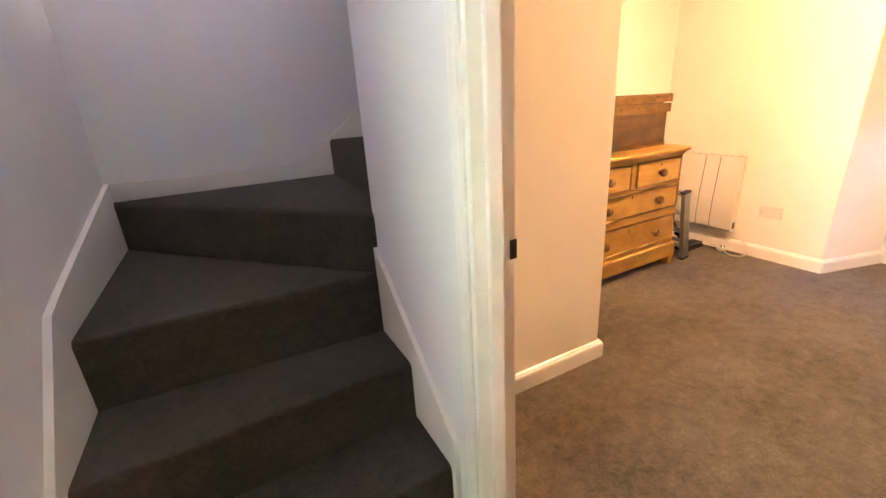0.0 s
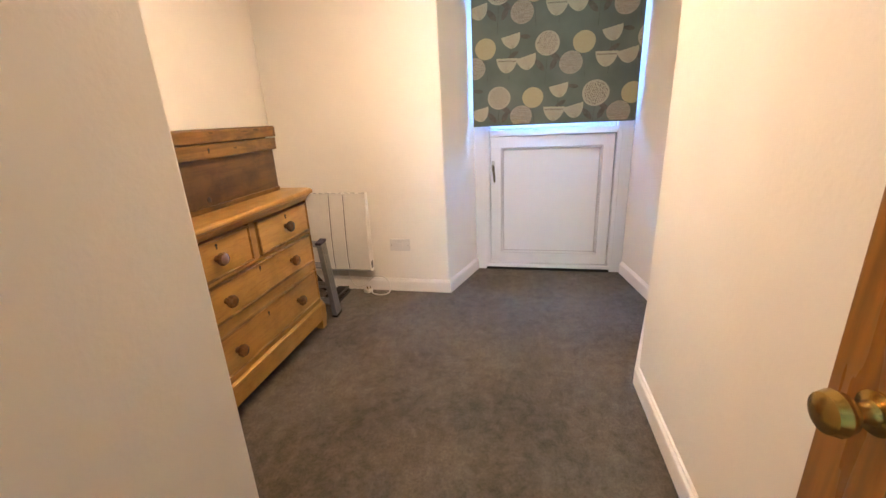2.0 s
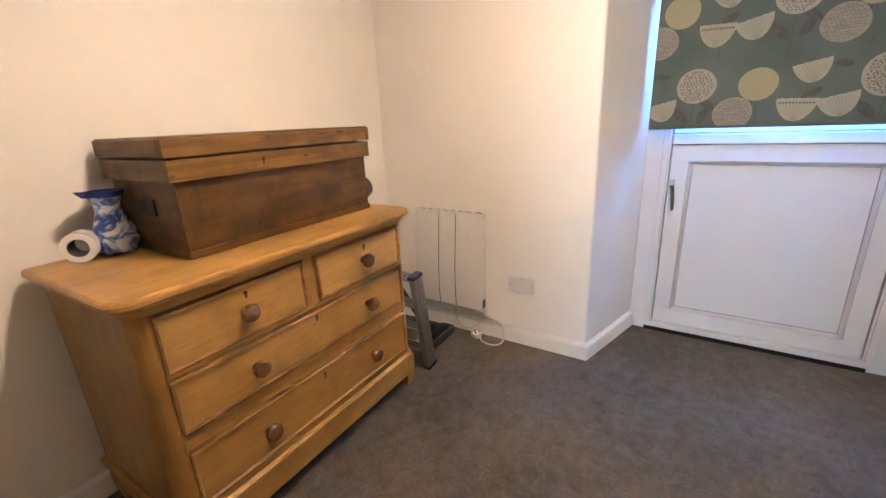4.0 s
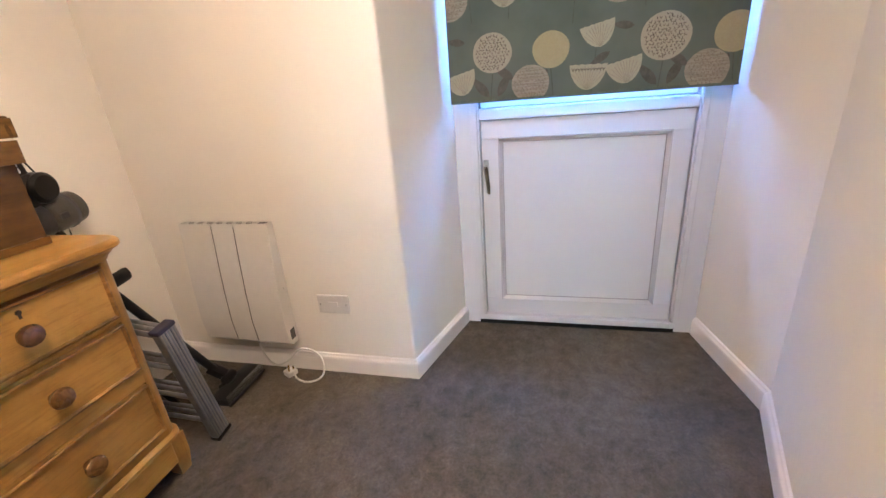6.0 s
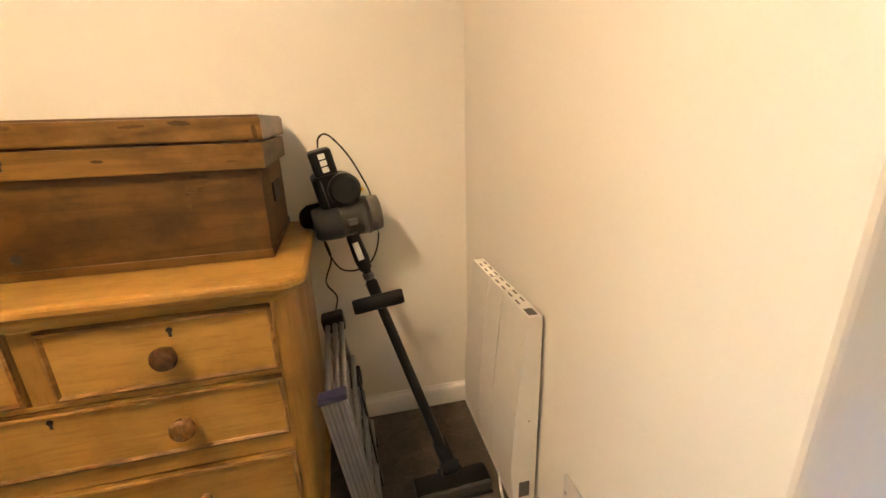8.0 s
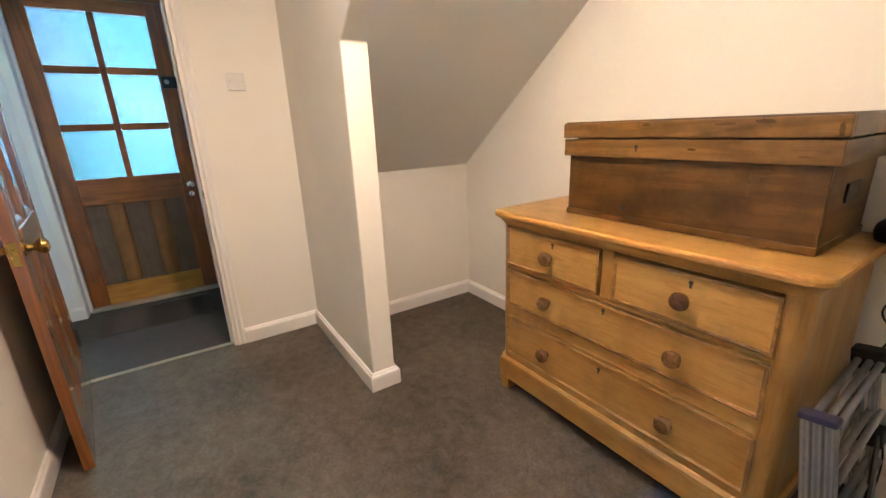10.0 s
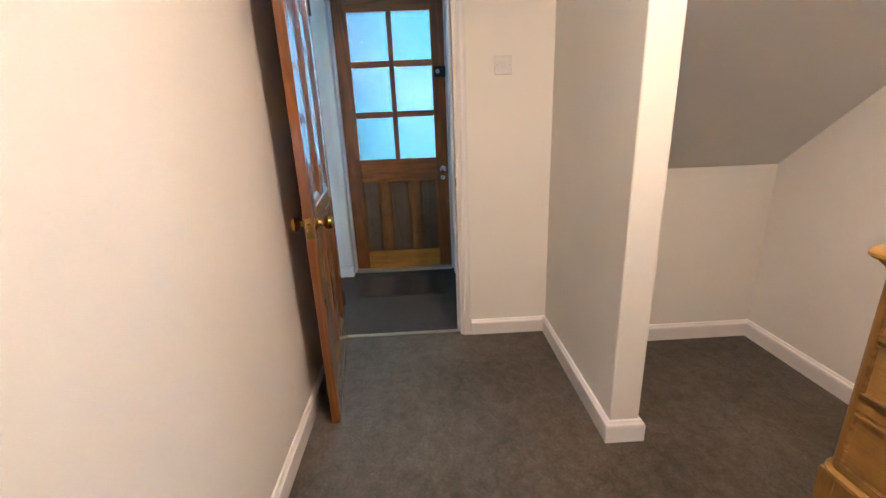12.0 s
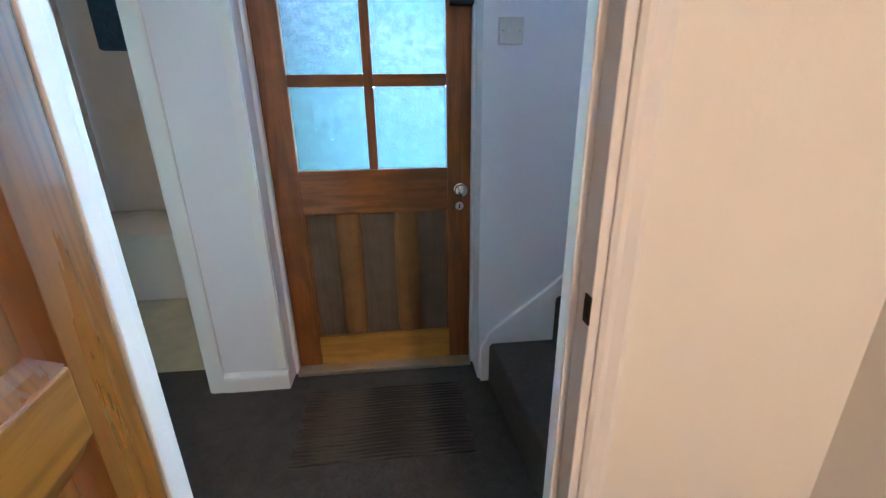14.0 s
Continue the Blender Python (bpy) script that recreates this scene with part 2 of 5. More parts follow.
def woven(name, dark, light, scale=60):
    n = Nodes(name)
    v = n.mapped((1, 1, 1))
    a = n.noise(n.mapped((1, 1, 6)), 300, 2)
    b = n.noise(n.mapped((1, 6, 1)), 300, 2)
    w = n.mix(0.5, a, b)
    col = n.ramp(n.noise(v, 5, 3), [(0.3, dark), (0.7, light)])
    n.bump(w, 0.35, 0.001)
    return n.done(col, 0.9)


M_FABRIC = woven("blind_fabric", (0.068, 0.080, 0.066), (0.092, 0.106, 0.088))
M_BLINDBACK = woven("blind_light_block", (0.60, 0.60, 0.58), (0.66, 0.66, 0.64))


def lined(name, base, line, ax):
    n = Nodes(name)
    s = [8.0, 8.0, 8.0]
    s["xyz".index(ax)] = 120.0
    f = n.noise(n.mapped(tuple(s)), 1.6, 2)
    return n.done(n.ramp(f, [(0.36, line), (0.60, base)]), 0.9)


M_DOT = plain("print_cream", (0.275, 0.240, 0.188), 0.9, 0, 0.05, 160, 0.02)
M_DISC = lined("print_grey_disc", (0.245, 0.210, 0.168), (0.185, 0.156, 0.122), "z")
M_YEL = plain("print_soft_yellow", (0.275, 0.230, 0.135), 0.9, 0, 0.04, 160, 0.02)
M_FAN = plain("print_cream_fan", (0.280, 0.248, 0.183), 0.9, 0, 0.05, 160, 0.02)
M_RIB = plain("print_fan_rib", (0.215, 0.185, 0.135), 0.9, 0, 0.15, 160, 0.02)
M_MARK = plain("print_dark_mark", (0.075, 0.058, 0.048), 0.9, 0, 0.2, 160, 0.02)
M_MARKPALE = plain("print_soft_mark", (0.150, 0.120, 0.098), 0.9, 0, 0.2, 160, 0.02)
M_LEAF = plain("print_brown_leaf", (0.070, 0.060, 0.052), 0.9, 0, 0.2, 60, 0.02)
M_STEM = plain("print_stem", (0.066, 0.070, 0.058), 0.9, 0, 0.2, 60, 0.02)


def mat_material():
    n = Nodes("ribbed_doormat")
    f = n.noise(n.mapped((1, 0.12, 1)), 60, 3)
    col = n.ramp(f, [(0.35, (0.022, 0.016, 0.013)), (0.65, (0.085, 0.060, 0.045))])
    n.bump(n.noise(n.mapped((1, 1, 1)), 300, 3), 0.6, 0.004)
    return n.done(col, 1.0)


M_MAT = mat_material()


def obscured_glass():
    n = Nodes("obscured_glass")
    v = n.mapped((1, 1, 1))
    n.bump(n.noise(v, 22, 5, 0.65, 2.2), 1.0, 0.02)
    return n.done((0.0110, 0.0166, 0.0220), 0.10, 0.0, Transmission_Weight=1.0, IOR=1.3)


M_OBSC = obscured_glass()
M_CLEAR = Nodes("clear_glass").done((1, 1, 1), 0.0, 0.0, Transmission_Weight=1.0, IOR=1.05)


def daylight(name, stops, strength, scale):
    """The bright out of doors beyond a window, plain sky and garden."""
    n = Nodes(name)
    f = n.noise(n.mapped((1, 1, 1)), scale, 4, 0.6, 0.8)
    e = n.put("ShaderNodeEmission")
    e.inputs["Strength"].default_value = strength
    n.link(n.ramp(f, stops), e.inputs["Color"])
    n.link(e.outputs[0], n.t.nodes["Material Output"].inputs["Surface"])
    return n.mat


M_OUTFRONT = daylight("garden_daylight", [(0.40, (0.36, 0.84, 0.36)), (0.49, (0.44, 0.78, 0.80)), (0.56, (0.56, 0.78, 1.0)), (0.63, (1.9, 1.6, 1.45))], DAY_FRONT, 2.2)
M_OUTBACK = daylight("sky_daylight", [(0.3, (0.19, 0.46, 1.0)), (0.7, (0.26, 0.54, 1.0))], DAY_BACK, 1.0)

# ---------------------------------------------------------------- geometry helpers


def part(name, bm, material, parent=None, label="", smooth=False, second=None):
    bmesh.ops.recalc_face_normals(bm, faces=bm.faces)
    me = bpy.data.meshes.new(name)
    bm.to_mesh(me)
    bm.free()
    me.materials.append(material)
    if second:
        me.materials.append(second)
    if smooth:
        me.shade_smooth()
        me.set_sharp_from_angle(angle=radians(38))
    ob = new(name, me)
    if parent:
        ob.parent = parent
    if label:
        ob["label"] = label
    return ob


def thing(name, at, label, category, group="", kind=""):
    ob = new(name)
    ob.empty_display_size = 0.1
    ob.matrix_world = at
    return tagged(ob, label, category, group, kind)


def structure(name, bm, material, label="", category="", soft=0.0):
    ob = part(name, bm, material)
    if soft:
        mod = ob.modifiers.new("worn_edge", "BEVEL")
        mod.width, mod.segments, mod.limit_method, mod.angle_limit = soft, 3, "ANGLE", radians(8)
    return tagged(ob, label, category, kind="structure")


def box(x0, y0, z0, x1, y1, z1, bevel=0.0, bm=None, seg=2, m=None):
    own = bmesh.new()
    bmesh.ops.create_cube(own, size=1)
    for v in own.verts:
        v.co = Vector((x0 + (v.co.x + 0.5) * (x1 - x0), y0 + (v.co.y + 0.5) * (y1 - y0), z0 + (v.co.z + 0.5) * (z1 - z0)))
    if bevel:
        bmesh.ops.bevel(own, geom=own.edges[:], offset=bevel, segments=seg, profile=0.6, affect="EDGES")
    if m is not None:
        bmesh.ops.transform(own, matrix=m, verts=own.verts)
    return own if bm is None else joined(bm, own)


def joined(bm, other):
    me = bpy.data.meshes.new("tmp")
    other.to_mesh(me)
    other.free()
    bm.from_mesh(me)
    bpy.data.meshes.remove(me)
    return bm


def prism(points, z0, z1, bm=None, bevel=0.0):
    """Upright prism over a plan outline; z0 and z1 may be functions of x, y."""
    own = bmesh.new()
    lo = z0 if callable(z0) else (lambda x, y: z0)
    hi = z1 if callable(z1) else (lambda x, y: z1)
    a = [own.verts.new((x, y, lo(x, y))) for x, y in points]
    b = [own.verts.new((x, y, hi(x, y))) for x, y in points]
    own.faces.new(a[::-1])
    own.faces.new(b)
    n = len(points)
    for i in range(n):
        own.faces.new((a[i], a[(i + 1) % n], b[(i + 1) % n], b[i]))
    if bevel:
        bmesh.ops.recalc_face_normals(own, faces=own.faces)
        bmesh.ops.bevel(own, geom=own.edges[:], offset=bevel, segments=2, profile=0.6, affect="EDGES")
    return own if bm is None else joined(bm, own)


def lathe(profile, m=None, seg=20, bm=None):
    """Turned shape about z from (radius, z) pairs."""
    own = bmesh.new()
    rings = []
    for r, z in profile:
        if r < 1e-5:
            rings.append([own.verts.new((0, 0, z))])
        else:
            rings.append([own.verts.new((r * math.cos(2 * math.pi * i / seg), r * math.sin(2 * math.pi * i / seg), z)) for i in range(seg)])
    for a, b in zip(rings, rings[1:]):
        for i in range(seg):
            j = (i + 1) % seg
            if len(a) == 1 and len(b) == 1:
                continue
            if len(a) == 1:
                own.faces.new((a[0], b[j], b[i]))
            elif len(b) == 1:
                own.faces.new((a[i], a[j], b[0]))
            else:
                own.faces.new((a[i], a[j], b[j], b[i]))
    for end in (rings[0], rings[-1]):
        if len(end) > 1:
            own.faces.new(end)
    if m is not None:
        bmesh.ops.transform(own, matrix=m, verts=own.verts)
    return own if bm is None else joined(bm, own)


def smooth_line(points, steps=6):
    pts = [Vector(p) for p in points]
    out = []
    for i in range(len(pts) - 1):
        p0, p1, p2, p3 = pts[max(i - 1, 0)], pts[i], pts[i + 1], pts[min(i + 2, len(pts) - 1)]
        for k in range(steps):
            t = k / steps
            out.append(0.5 * (2 * p1 + (p2 - p0) * t + (2 * p0 - 5 * p1 + 4 * p2 - p3) * t * t + (3 * p1 - p0 - 3 * p2 + p3) * t ** 3))
    return out + [pts[-1]]


def tube(points, radius, seg=8, bm=None):
    own = bmesh.new()
    rings = []
    for i, p in enumerate(points):
        ahead = (points[min(i + 1, len(points) - 1)] - points[max(i - 1, 0)]).normalized()
        q = ahead.to_track_quat("Z", "Y")
        r = radius(i / (len(points) - 1)) if callable(radius) else radius
        rings.append([own.verts.new(p + q @ Vector((r * math.cos(2 * math.pi * k / seg), r * math.sin(2 * math.pi * k / seg), 0))) for k in range(seg)])
    for a, b in zip(rings, rings[1:]):
        for k in range(seg):
            own.faces.new((a[k], a[(k + 1) % seg], b[(k + 1) % seg], b[k]))
    own.faces.new(rings[0][::-1])
    own.faces.new(rings[-1])
    return own if bm is None else joined(bm, own)


def sweep(line, profile, bm=None):
    """A moulding along a level line; profile pairs are (out to the left of the line, up), mitred at corners."""
    own = bmesh.new()
    pts = [Vector((x, y)) for x, y in line]
    rows = []
    for i, p in enumerate(pts):
        d0 = (p - pts[i - 1]).normalized() if i else None
        d1 = (pts[i + 1] - p).normalized() if i + 1 < len(pts) else None
        n0 = Vector((-d0.y, d0.x)) if d0 else None
        n1 = Vector((-d1.y, d1.x)) if d1 else None
        n = n1 if n0 is None else n0 if n1 is None else (n0 + n1) / (1 + n0.dot(n1))
        rows.append([own.verts.new((p.x + n.x * o, p.y + n.y * o, u)) for o, u in profile])
    for a, b in zip(rows, rows[1:]):
        for k in range(len(profile)):
            j = (k + 1) % len(profile)
            own.faces.new((a[k], b[k], b[j], a[j]))
    own.faces.new(rows[0])
    own.faces.new(rows[-1][::-1])
    return own if bm is None else joined(bm, own)


SKIRT = [(0.001, 0.0), (0.019, 0.0), (0.019, 0.066), (0.017, 0.075), (0.011, 0.082), (0.008, 0.088), (0.001, 0.091)]

# ---------------------------------------------------------------- floors
structure("floor", box(1.264, -0.1, -0.12, 4.75, 2.65, 0.0), M_CARPET, "dark grey-brown cut-pile carpet with worn traffic patches", "carpet")
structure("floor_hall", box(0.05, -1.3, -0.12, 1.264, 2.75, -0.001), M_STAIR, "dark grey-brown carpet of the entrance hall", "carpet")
structure("floor_bathroom", box(-1.7, -1.6, -0.12, 0.05, 0.03, 0.002), M_LINO, "cream vinyl floor of the bathroom", "vinyl floor")
structure("floor_porch", box(-1.6, 0.03, -0.12, 0.05, 2.75, -0.01), plain("stone_porch", (0.3, 0.28, 0.25), 0.8, 0, 0.2, 8, 0.2), "stone step outside the front door", "paving")

# ---------------------------------------------------------------- walls
CEIL = 2.4



def east_wall():
    bm = prism([(4.117, 1.308), (4.60, 1.176), (4.75, 1.176), (4.75, 2.6), (4.117, 2.6)], 0, CEIL)
    prism([(4.117, -0.02), (4.60, 0.076), (4.75, 0.076), (4.75, 1.176), (4.60, 1.176), (4.117, 1.308)], 2.05, CEIL, bm)
    return bm


structure("wall_east", east_wall(), M_WALL, "cream painted thick wall with a splayed door reveal", "wall", 0.010)
structure("wall_south", prism([(1.27, 0.2213), (3.205, 0.264), (4.098, -0.012), (4.60, 0.076), (4.75, 0.076), (4.75, -0.25), (1.27, -0.25)], 0, CEIL), M_WALL, "cream painted plaster wall with a slight bend", "wall")

DOOR_S, DOOR_N, HEAD = 0.240, 0.962, 1.99


def door_wall():
    bm = box(1.207, DOOR_N, 0, 1.302, 1.44, CEIL)
    box(1.207, 1.44, 0, 1.302, 1.605, 3.4, bm=bm)
    box(1.207, -1.3, 0, 1.302, DOOR_S, CEIL, bm=bm)
    box(1.207, DOOR_S, HEAD, 1.302, DOOR_N, CEIL, bm=bm)
    return bm


structure("wall_doorway", door_wall(), M_WALL, "painted plaster wall with the doorway to the hall", "wall")


def soffit(x, y=0):
    return 0.938 + 0.80 * (x - 1.48)


def upright(points, y0, y1):
    """A slab with the outline points in x and z, between two values of y."""
    bm = bmesh.new()
    a = [bm.verts.new((x, y0, z)) for x, z in points]
    c = [bm.verts.new((x, y1, z)) for x, z in points]
    bm.faces.new(a)
    bm.faces.new(c[::-1])
    for i in range(len(points)):
        j = (i + 1) % len(points)
        bm.faces.new((a[i], c[i], c[j], a[j]))
    return bm


structure("wall_north", upright([(1.45, 0), (4.75, 0), (4.75, CEIL), (3.2, CEIL), (1.45, soffit(1.45) + 0.03)], 2.525, 2.655), M_WALL, "cream painted plaster wall", "wall")


def under_stair():
    return upright([(1.25, 0), (2.195, 0), (2.195, soffit(2.195)), (3.2, soffit(3.2)), (3.2, 3.0), (1.25, 3.0)], 1.44, 1.552)


structure("wall_partition", under_stair(), M_WALL, "cream painted partition carrying the stairs, with a rounded end", "wall", 0.007)
structure("wall_understair", box(1.38, 1.552, 0, 1.48, 2.525, 0.94), M_WALL, "low cream wall beneath the stairs", "wall")


def soffit_mesh():
    return upright([(1.44, soffit(1.44)), (3.2, soffit(3.2)), (3.2, soffit(3.2) + 0.05), (1.44, soffit(1.44) + 0.05)], 1.50, 2.525)


structure("ceiling_understair", soffit_mesh(), M_CEIL, "sloping textured plaster soffit under the stairs", "ceiling")
structure("ceiling", box(1.302, -0.1, CEIL, 4.75, 2.66, CEIL + 0.1), M_CEIL, "white painted ceiling", "ceiling")
structure("ceiling_hall", box(0.0, -1.3, CEIL, 1.207, 1.05, CEIL + 0.1), M_CEIL, "white painted hall ceiling", "ceiling")
structure("ceiling_stairwell", box(0.0, 1.05, 3.4, 3.6, 2.8, 3.5), M_CEIL, "white painted ceiling above the stairs", "ceiling")

FD_S, FD_N = 0.137, 0.974


for nm, bx, what in (("wall_stairs_west", (0.02, FD_N, 0, 0.27, 2.75, 3.4), "cool white painted wall beside the front door and stairs"), ("wall_hall_west", (0.02, -0.190, 0, 0.225, FD_S, CEIL), "cool white painted pier between front door and bathroom"), ("wall_over_front_door", (0.02, FD_S, 2.10, 0.25, FD_N, 3.4), "cool white painted wall above the front door"), ("wall_hall_south_west", (0.02, -1.3, 0, 0.225, -0.90, CEIL), "cool white painted wall beyond the bathroom door"), ("wall_over_bathroom_door", (0.02, -0.90, 2.0, 0.225, -0.190, CEIL), "cool white painted wall above the bathroom door")):
    structure(nm, box(*bx), M_WALLHALL, what, "wall")
structure("wall_hall_south", box(0.02, -1.4, 0, 1.315, -1.3, CEIL), M_WALLHALL, "white painted hall wall", "wall")
structure("wall_stair_north", box(0.02, 2.66, 0, 3.7, 2.78, 3.5), M_WALLHALL, "cool white painted stairwell wall", "wall")
structure("wall_stair_end", box(3.6, 1.41, CEIL + 0.1, 3.7, 2.66, 3.5), M_WALLHALL, "white painted wall at the head of the stairs", "wall")
structure("wall_stair_south", box(1.302, 1.45, CEIL + 0.1, 3.6, 1.55, 3.4), M_WALLHALL, "white painted wall beside the upper stairs", "wall")
structure("wall_hall_head", box(0.02, 0.95, CEIL + 0.1, 1.207, 1.05, 3.4), M_WALLHALL, "white painted bulkhead over the stair foot", "wall")


def stair_face():
    return box(1.2005, DOOR_N + 0.05, 0, 1.2068, 1.612, CEIL)


structure("wall_stair_lining", stair_face(), M_WALLHALL, "bright white painted wall beside the stairs", "wall")
structure("wall_bathroom", box(-1.8, -1.7, 0, -1.6, 0.1, CEIL, bm=box(-1.6, -1.7, 0, 0.02, -1.6, CEIL)), M_TILE, "cream tiled bathroom wall", "wall")
structure("wall_bathroom_north", box(-1.6, -0.02, 0, 0.02, 0.06, CEIL), M_TILE, "cream tiled bathroom wall", "wall")
structure("ceiling_bathroom", box(-1.8, -1.7, CEIL, 0.02, 0.06, CEIL + 0.1), M_CEIL, "white bathroom ceiling", "ceiling")
structure("backdrop_front", box(-1.30, 0.1, 0.0, -1.28, 2.4, 3.2), M_OUTFRONT, "bright garden daylight outside the front door", "daylight")
structure("backdrop_back", box(5.5, -1.2, -0.2, 5.52, 2.6, 3.4), M_OUTBACK, "bright sky outside the stable door", "daylight")

# ---------------------------------------------------------------- skirting boards
structure("baseboard_south", sweep([(1.34, 0.223), (3.205, 0.264), (4.098, -0.012), (4.598, 0.0757)], SKIRT), M_TRIM, "white gloss moulded skirting board", "skirting board")
structure("baseboard_north", sweep([(4.60, 1.176), (4.117, 1.308), (4.117, 2.525), (1.48, 2.525), (1.48, 1.552), (2.195, 1.552), (2.195, 1.44), (1.302, 1.44), (1.302, 1.006)], SKIRT), M_TRIM, "white gloss moulded skirting board", "skirting board")
structure("baseboard_hall", sweep([(0.225, FD_S), (0.225, -0.135)], SKIRT), M_TRIM, "white gloss skirting board by the front door", "skirting board")

# ---------------------------------------------------------------- doorway lining


def doorway_lining():
    f = thing("door_frame", pose(0, 0, 0), "white painted door lining and architrave, worn along its edges", "door frame", kind="structure")
    part("jamb", box(1.199, DOOR_N - 0.022, 0, 1.310, DOOR_N, HEAD, 0.003), M_TRIM, f)
    part("jamb", box(1.199, DOOR_S, 0, 1.310, DOOR_S + 0.012, HEAD, 0.003), M_TRIM, f)
    part("head", box(1.199, DOOR_S, HEAD - 0.022, 1.310, DOOR_N, HEAD, 0.003), M_TRIM, f)
    part("stop", box(1.232, DOOR_N - 0.036, 0, 1.268, DOOR_N - 0.022, HEAD - 0.02, 0.003), M_TRIM, f)
    part("stop", box(1.232, DOOR_S + 0.012, 0, 1.268, DOOR_S + 0.024, HEAD - 0.02, 0.003), M_TRIM, f)
    arch = [(0.0, 0.0), (0.048, 0.0), (0.048, 0.010), (0.036, 0.016), (0.020, 0.012), (0.008, 0.017), (0.0, 0.013)]
    for side, x in ((1, 1.3025), (-1, 1.2005)):
        bm = bmesh.new()
        if side == 1:
            a = [bm.verts.new((x + h, DOOR_N - 0.006 + w, 0)) for w, h in arch]
            b = [bm.verts.new((x + h, DOOR_N - 0.006 + w, HEAD + 0.04)) for w, h in arch]
        else:
            a = [bm.verts.new((x - h * 0.7, DOOR_N - 0.006 + w, 0)) for w, h in arch]
            b = [bm.verts.new((x - h * 0.7, DOOR_N - 0.006 + w, HEAD + 0.04)) for w, h in arch]
        n = len(arch)
        bm.faces.new(a)
        bm.faces.new(b[::-1])
        for i in range(n):
            bm.faces.new((a[i], b[i], b[(i + 1) % n], a[(i + 1) % n]))
        part("architrave", bm, M_TRIM, f)
    part("architrave", box(1.3025, DOOR_S - 0.02, HEAD - 0.006, 1.318, DOOR_N + 0.04, HEAD + 0.042, 0.004), M_TRIM, f)
    s = part("strike_plate", box(1.293, DOOR_N - 0.0245, 0.872, 1.312, DOOR_N - 0.0215, 0.918, 0.001), M_DARKIRON, f, "dark worn metal strike plate")
    part("strike_hole", box(1.295, DOOR_N - 0.0255, 0.881, 1.306, DOOR_N - 0.0243, 0.909), M_BLACK, s)


doorway_lining()
tagged(part("threshold_strip", prism([(1.250, DOOR_S + 0.012), (1.278, DOOR_S + 0.012), (1.278, DOOR_N - 0.022), (1.250, DOOR_N - 0.022)], 0.0, 0.006, bevel=0.002), M_STRIP), "metal carpet bar across the doorway", "carpet bar", kind="structure")

# ---------------------------------------------------------------- stairs
TREADS = [0.192, 0.405, 0.640, 0.866, 1.058]
PIVOT = (1.198, 1.605)


def stairs():
    s = thing("staircase", pose(0, 0, 0), "carpeted winder stairs turning over the understair space", "stairs", kind="structure")
    xl, xr, back = 0.272, 1.198, 2.658
    plans = [
        [(xl, 1.02), (xr, 1.085), (xr, 1.35), (xl, 1.33)],
        [(xl, 1.305), (xr, 1.335), PIVOT, (xl, 1.65)],
        [(xl, 1.635), (PIVOT[0], 1.590), PIVOT, (xl, back)],
        [(xl, back - 0.02), (PIVOT[0], PIVOT[1] - 0.01), (PIVOT[0] + 0.1, PIVOT[1] + 0.02), (1.35, back), (xl, back)],
        [(1.33, back), (PIVOT[0] + 0.09, PIVOT[1] + 0.02), (1.56, 1.565), (1.58, back)],
    ]
    for k in range(5):
        x0 = 1.57 + 0.25 * k
        plans.append([(x0, back), (x0 - 0.005, 1.565), (x0 + 0.255, 1.565), (x0 + 0.255, back)])
    for i, plan in enumerate(plans):
        top = TREADS[i] if i < 5 else TREADS[4] + 0.2 * (i - 4)
        lo = 0 if i < 4 else (lambda x, y: soffit(x) + 0.004)
        bm = prism(plan, lo, top)
        bmesh.ops.recalc_face_normals(bm, faces=bm.faces)
        edges = [e for e in bm.edges if all(v.co.z > top - 0.001 for v in e.verts)]
        bmesh.ops.bevel(bm, geom=edges, offset=0.022, segments=4, profile=0.5, affect="EDGES")
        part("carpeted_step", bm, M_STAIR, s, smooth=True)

    def string(points, thick, axis):
        bm = bmesh.new()
        a = [bm.verts.new(p) for p in points]
        off = Vector(thick)
        b = [bm.verts.new(Vector(p) + off) for p in points]
        bm.faces.new(a)
        bm.faces.new(b[::-1])
        n = len(points)
        for i in range(n):
            bm.faces.new((a[i], b[i], b[(i + 1) % n], a[(i + 1) % n]))
        part("stair_string", bm, M_TRIM, s, "white painted stair string")

    string([(0.271, 0.985, 0.0), (0.271, 1.06, 0.0), (0.271, 1.60, 0.4), (0.271, 2.657, 0.6), (0.271, 2.657, 0.951), (0.271, 1.72, 0.772), (0.271, 1.60, 0.745), (0.271, 1.27, 0.44), (0.271, 1.02, 0.24), (0.271, 0.985, 0.16)], (0.020, 0, 0), "x")
    string([(0.29, 2.657, 0.6), (1.30, 2.657, 0.8), (2.6, 2.657, 1.7), (2.6, 2.657, 2.05), (1.62, 2.657, 1.29), (1.164, 2.657, 0.937), (0.29, 2.657, 0.951)], (0, -0.018, 0), "y")
    string([(1.2, 1.06, 0.0), (1.2, 1.595, 0.3), (1.2, 1.595, 0.74), (1.2, 1.06, 0.30)], (-0.016, 0, 0), "x")


stairs()

# ---------------------------------------------------------------- pine room door


def round_knob(parent, name, m, material, r=0.026, proud=0.055, label=""):
    return part(name, lathe([(0.0, 0), (r * 0.95, 0), (r * 0.95, 0.004), (r * 0.55, 0.008), (r * 0.4, 0.016), (r * 0.42, proud * 0.45), (r * 0.85, proud * 0.62), (r, proud * 0.82), (r * 0.86, proud * 1.02), (r * 0.45, proud * 1.13), (0, proud * 1.16)], m, 22), material, parent, label, True)


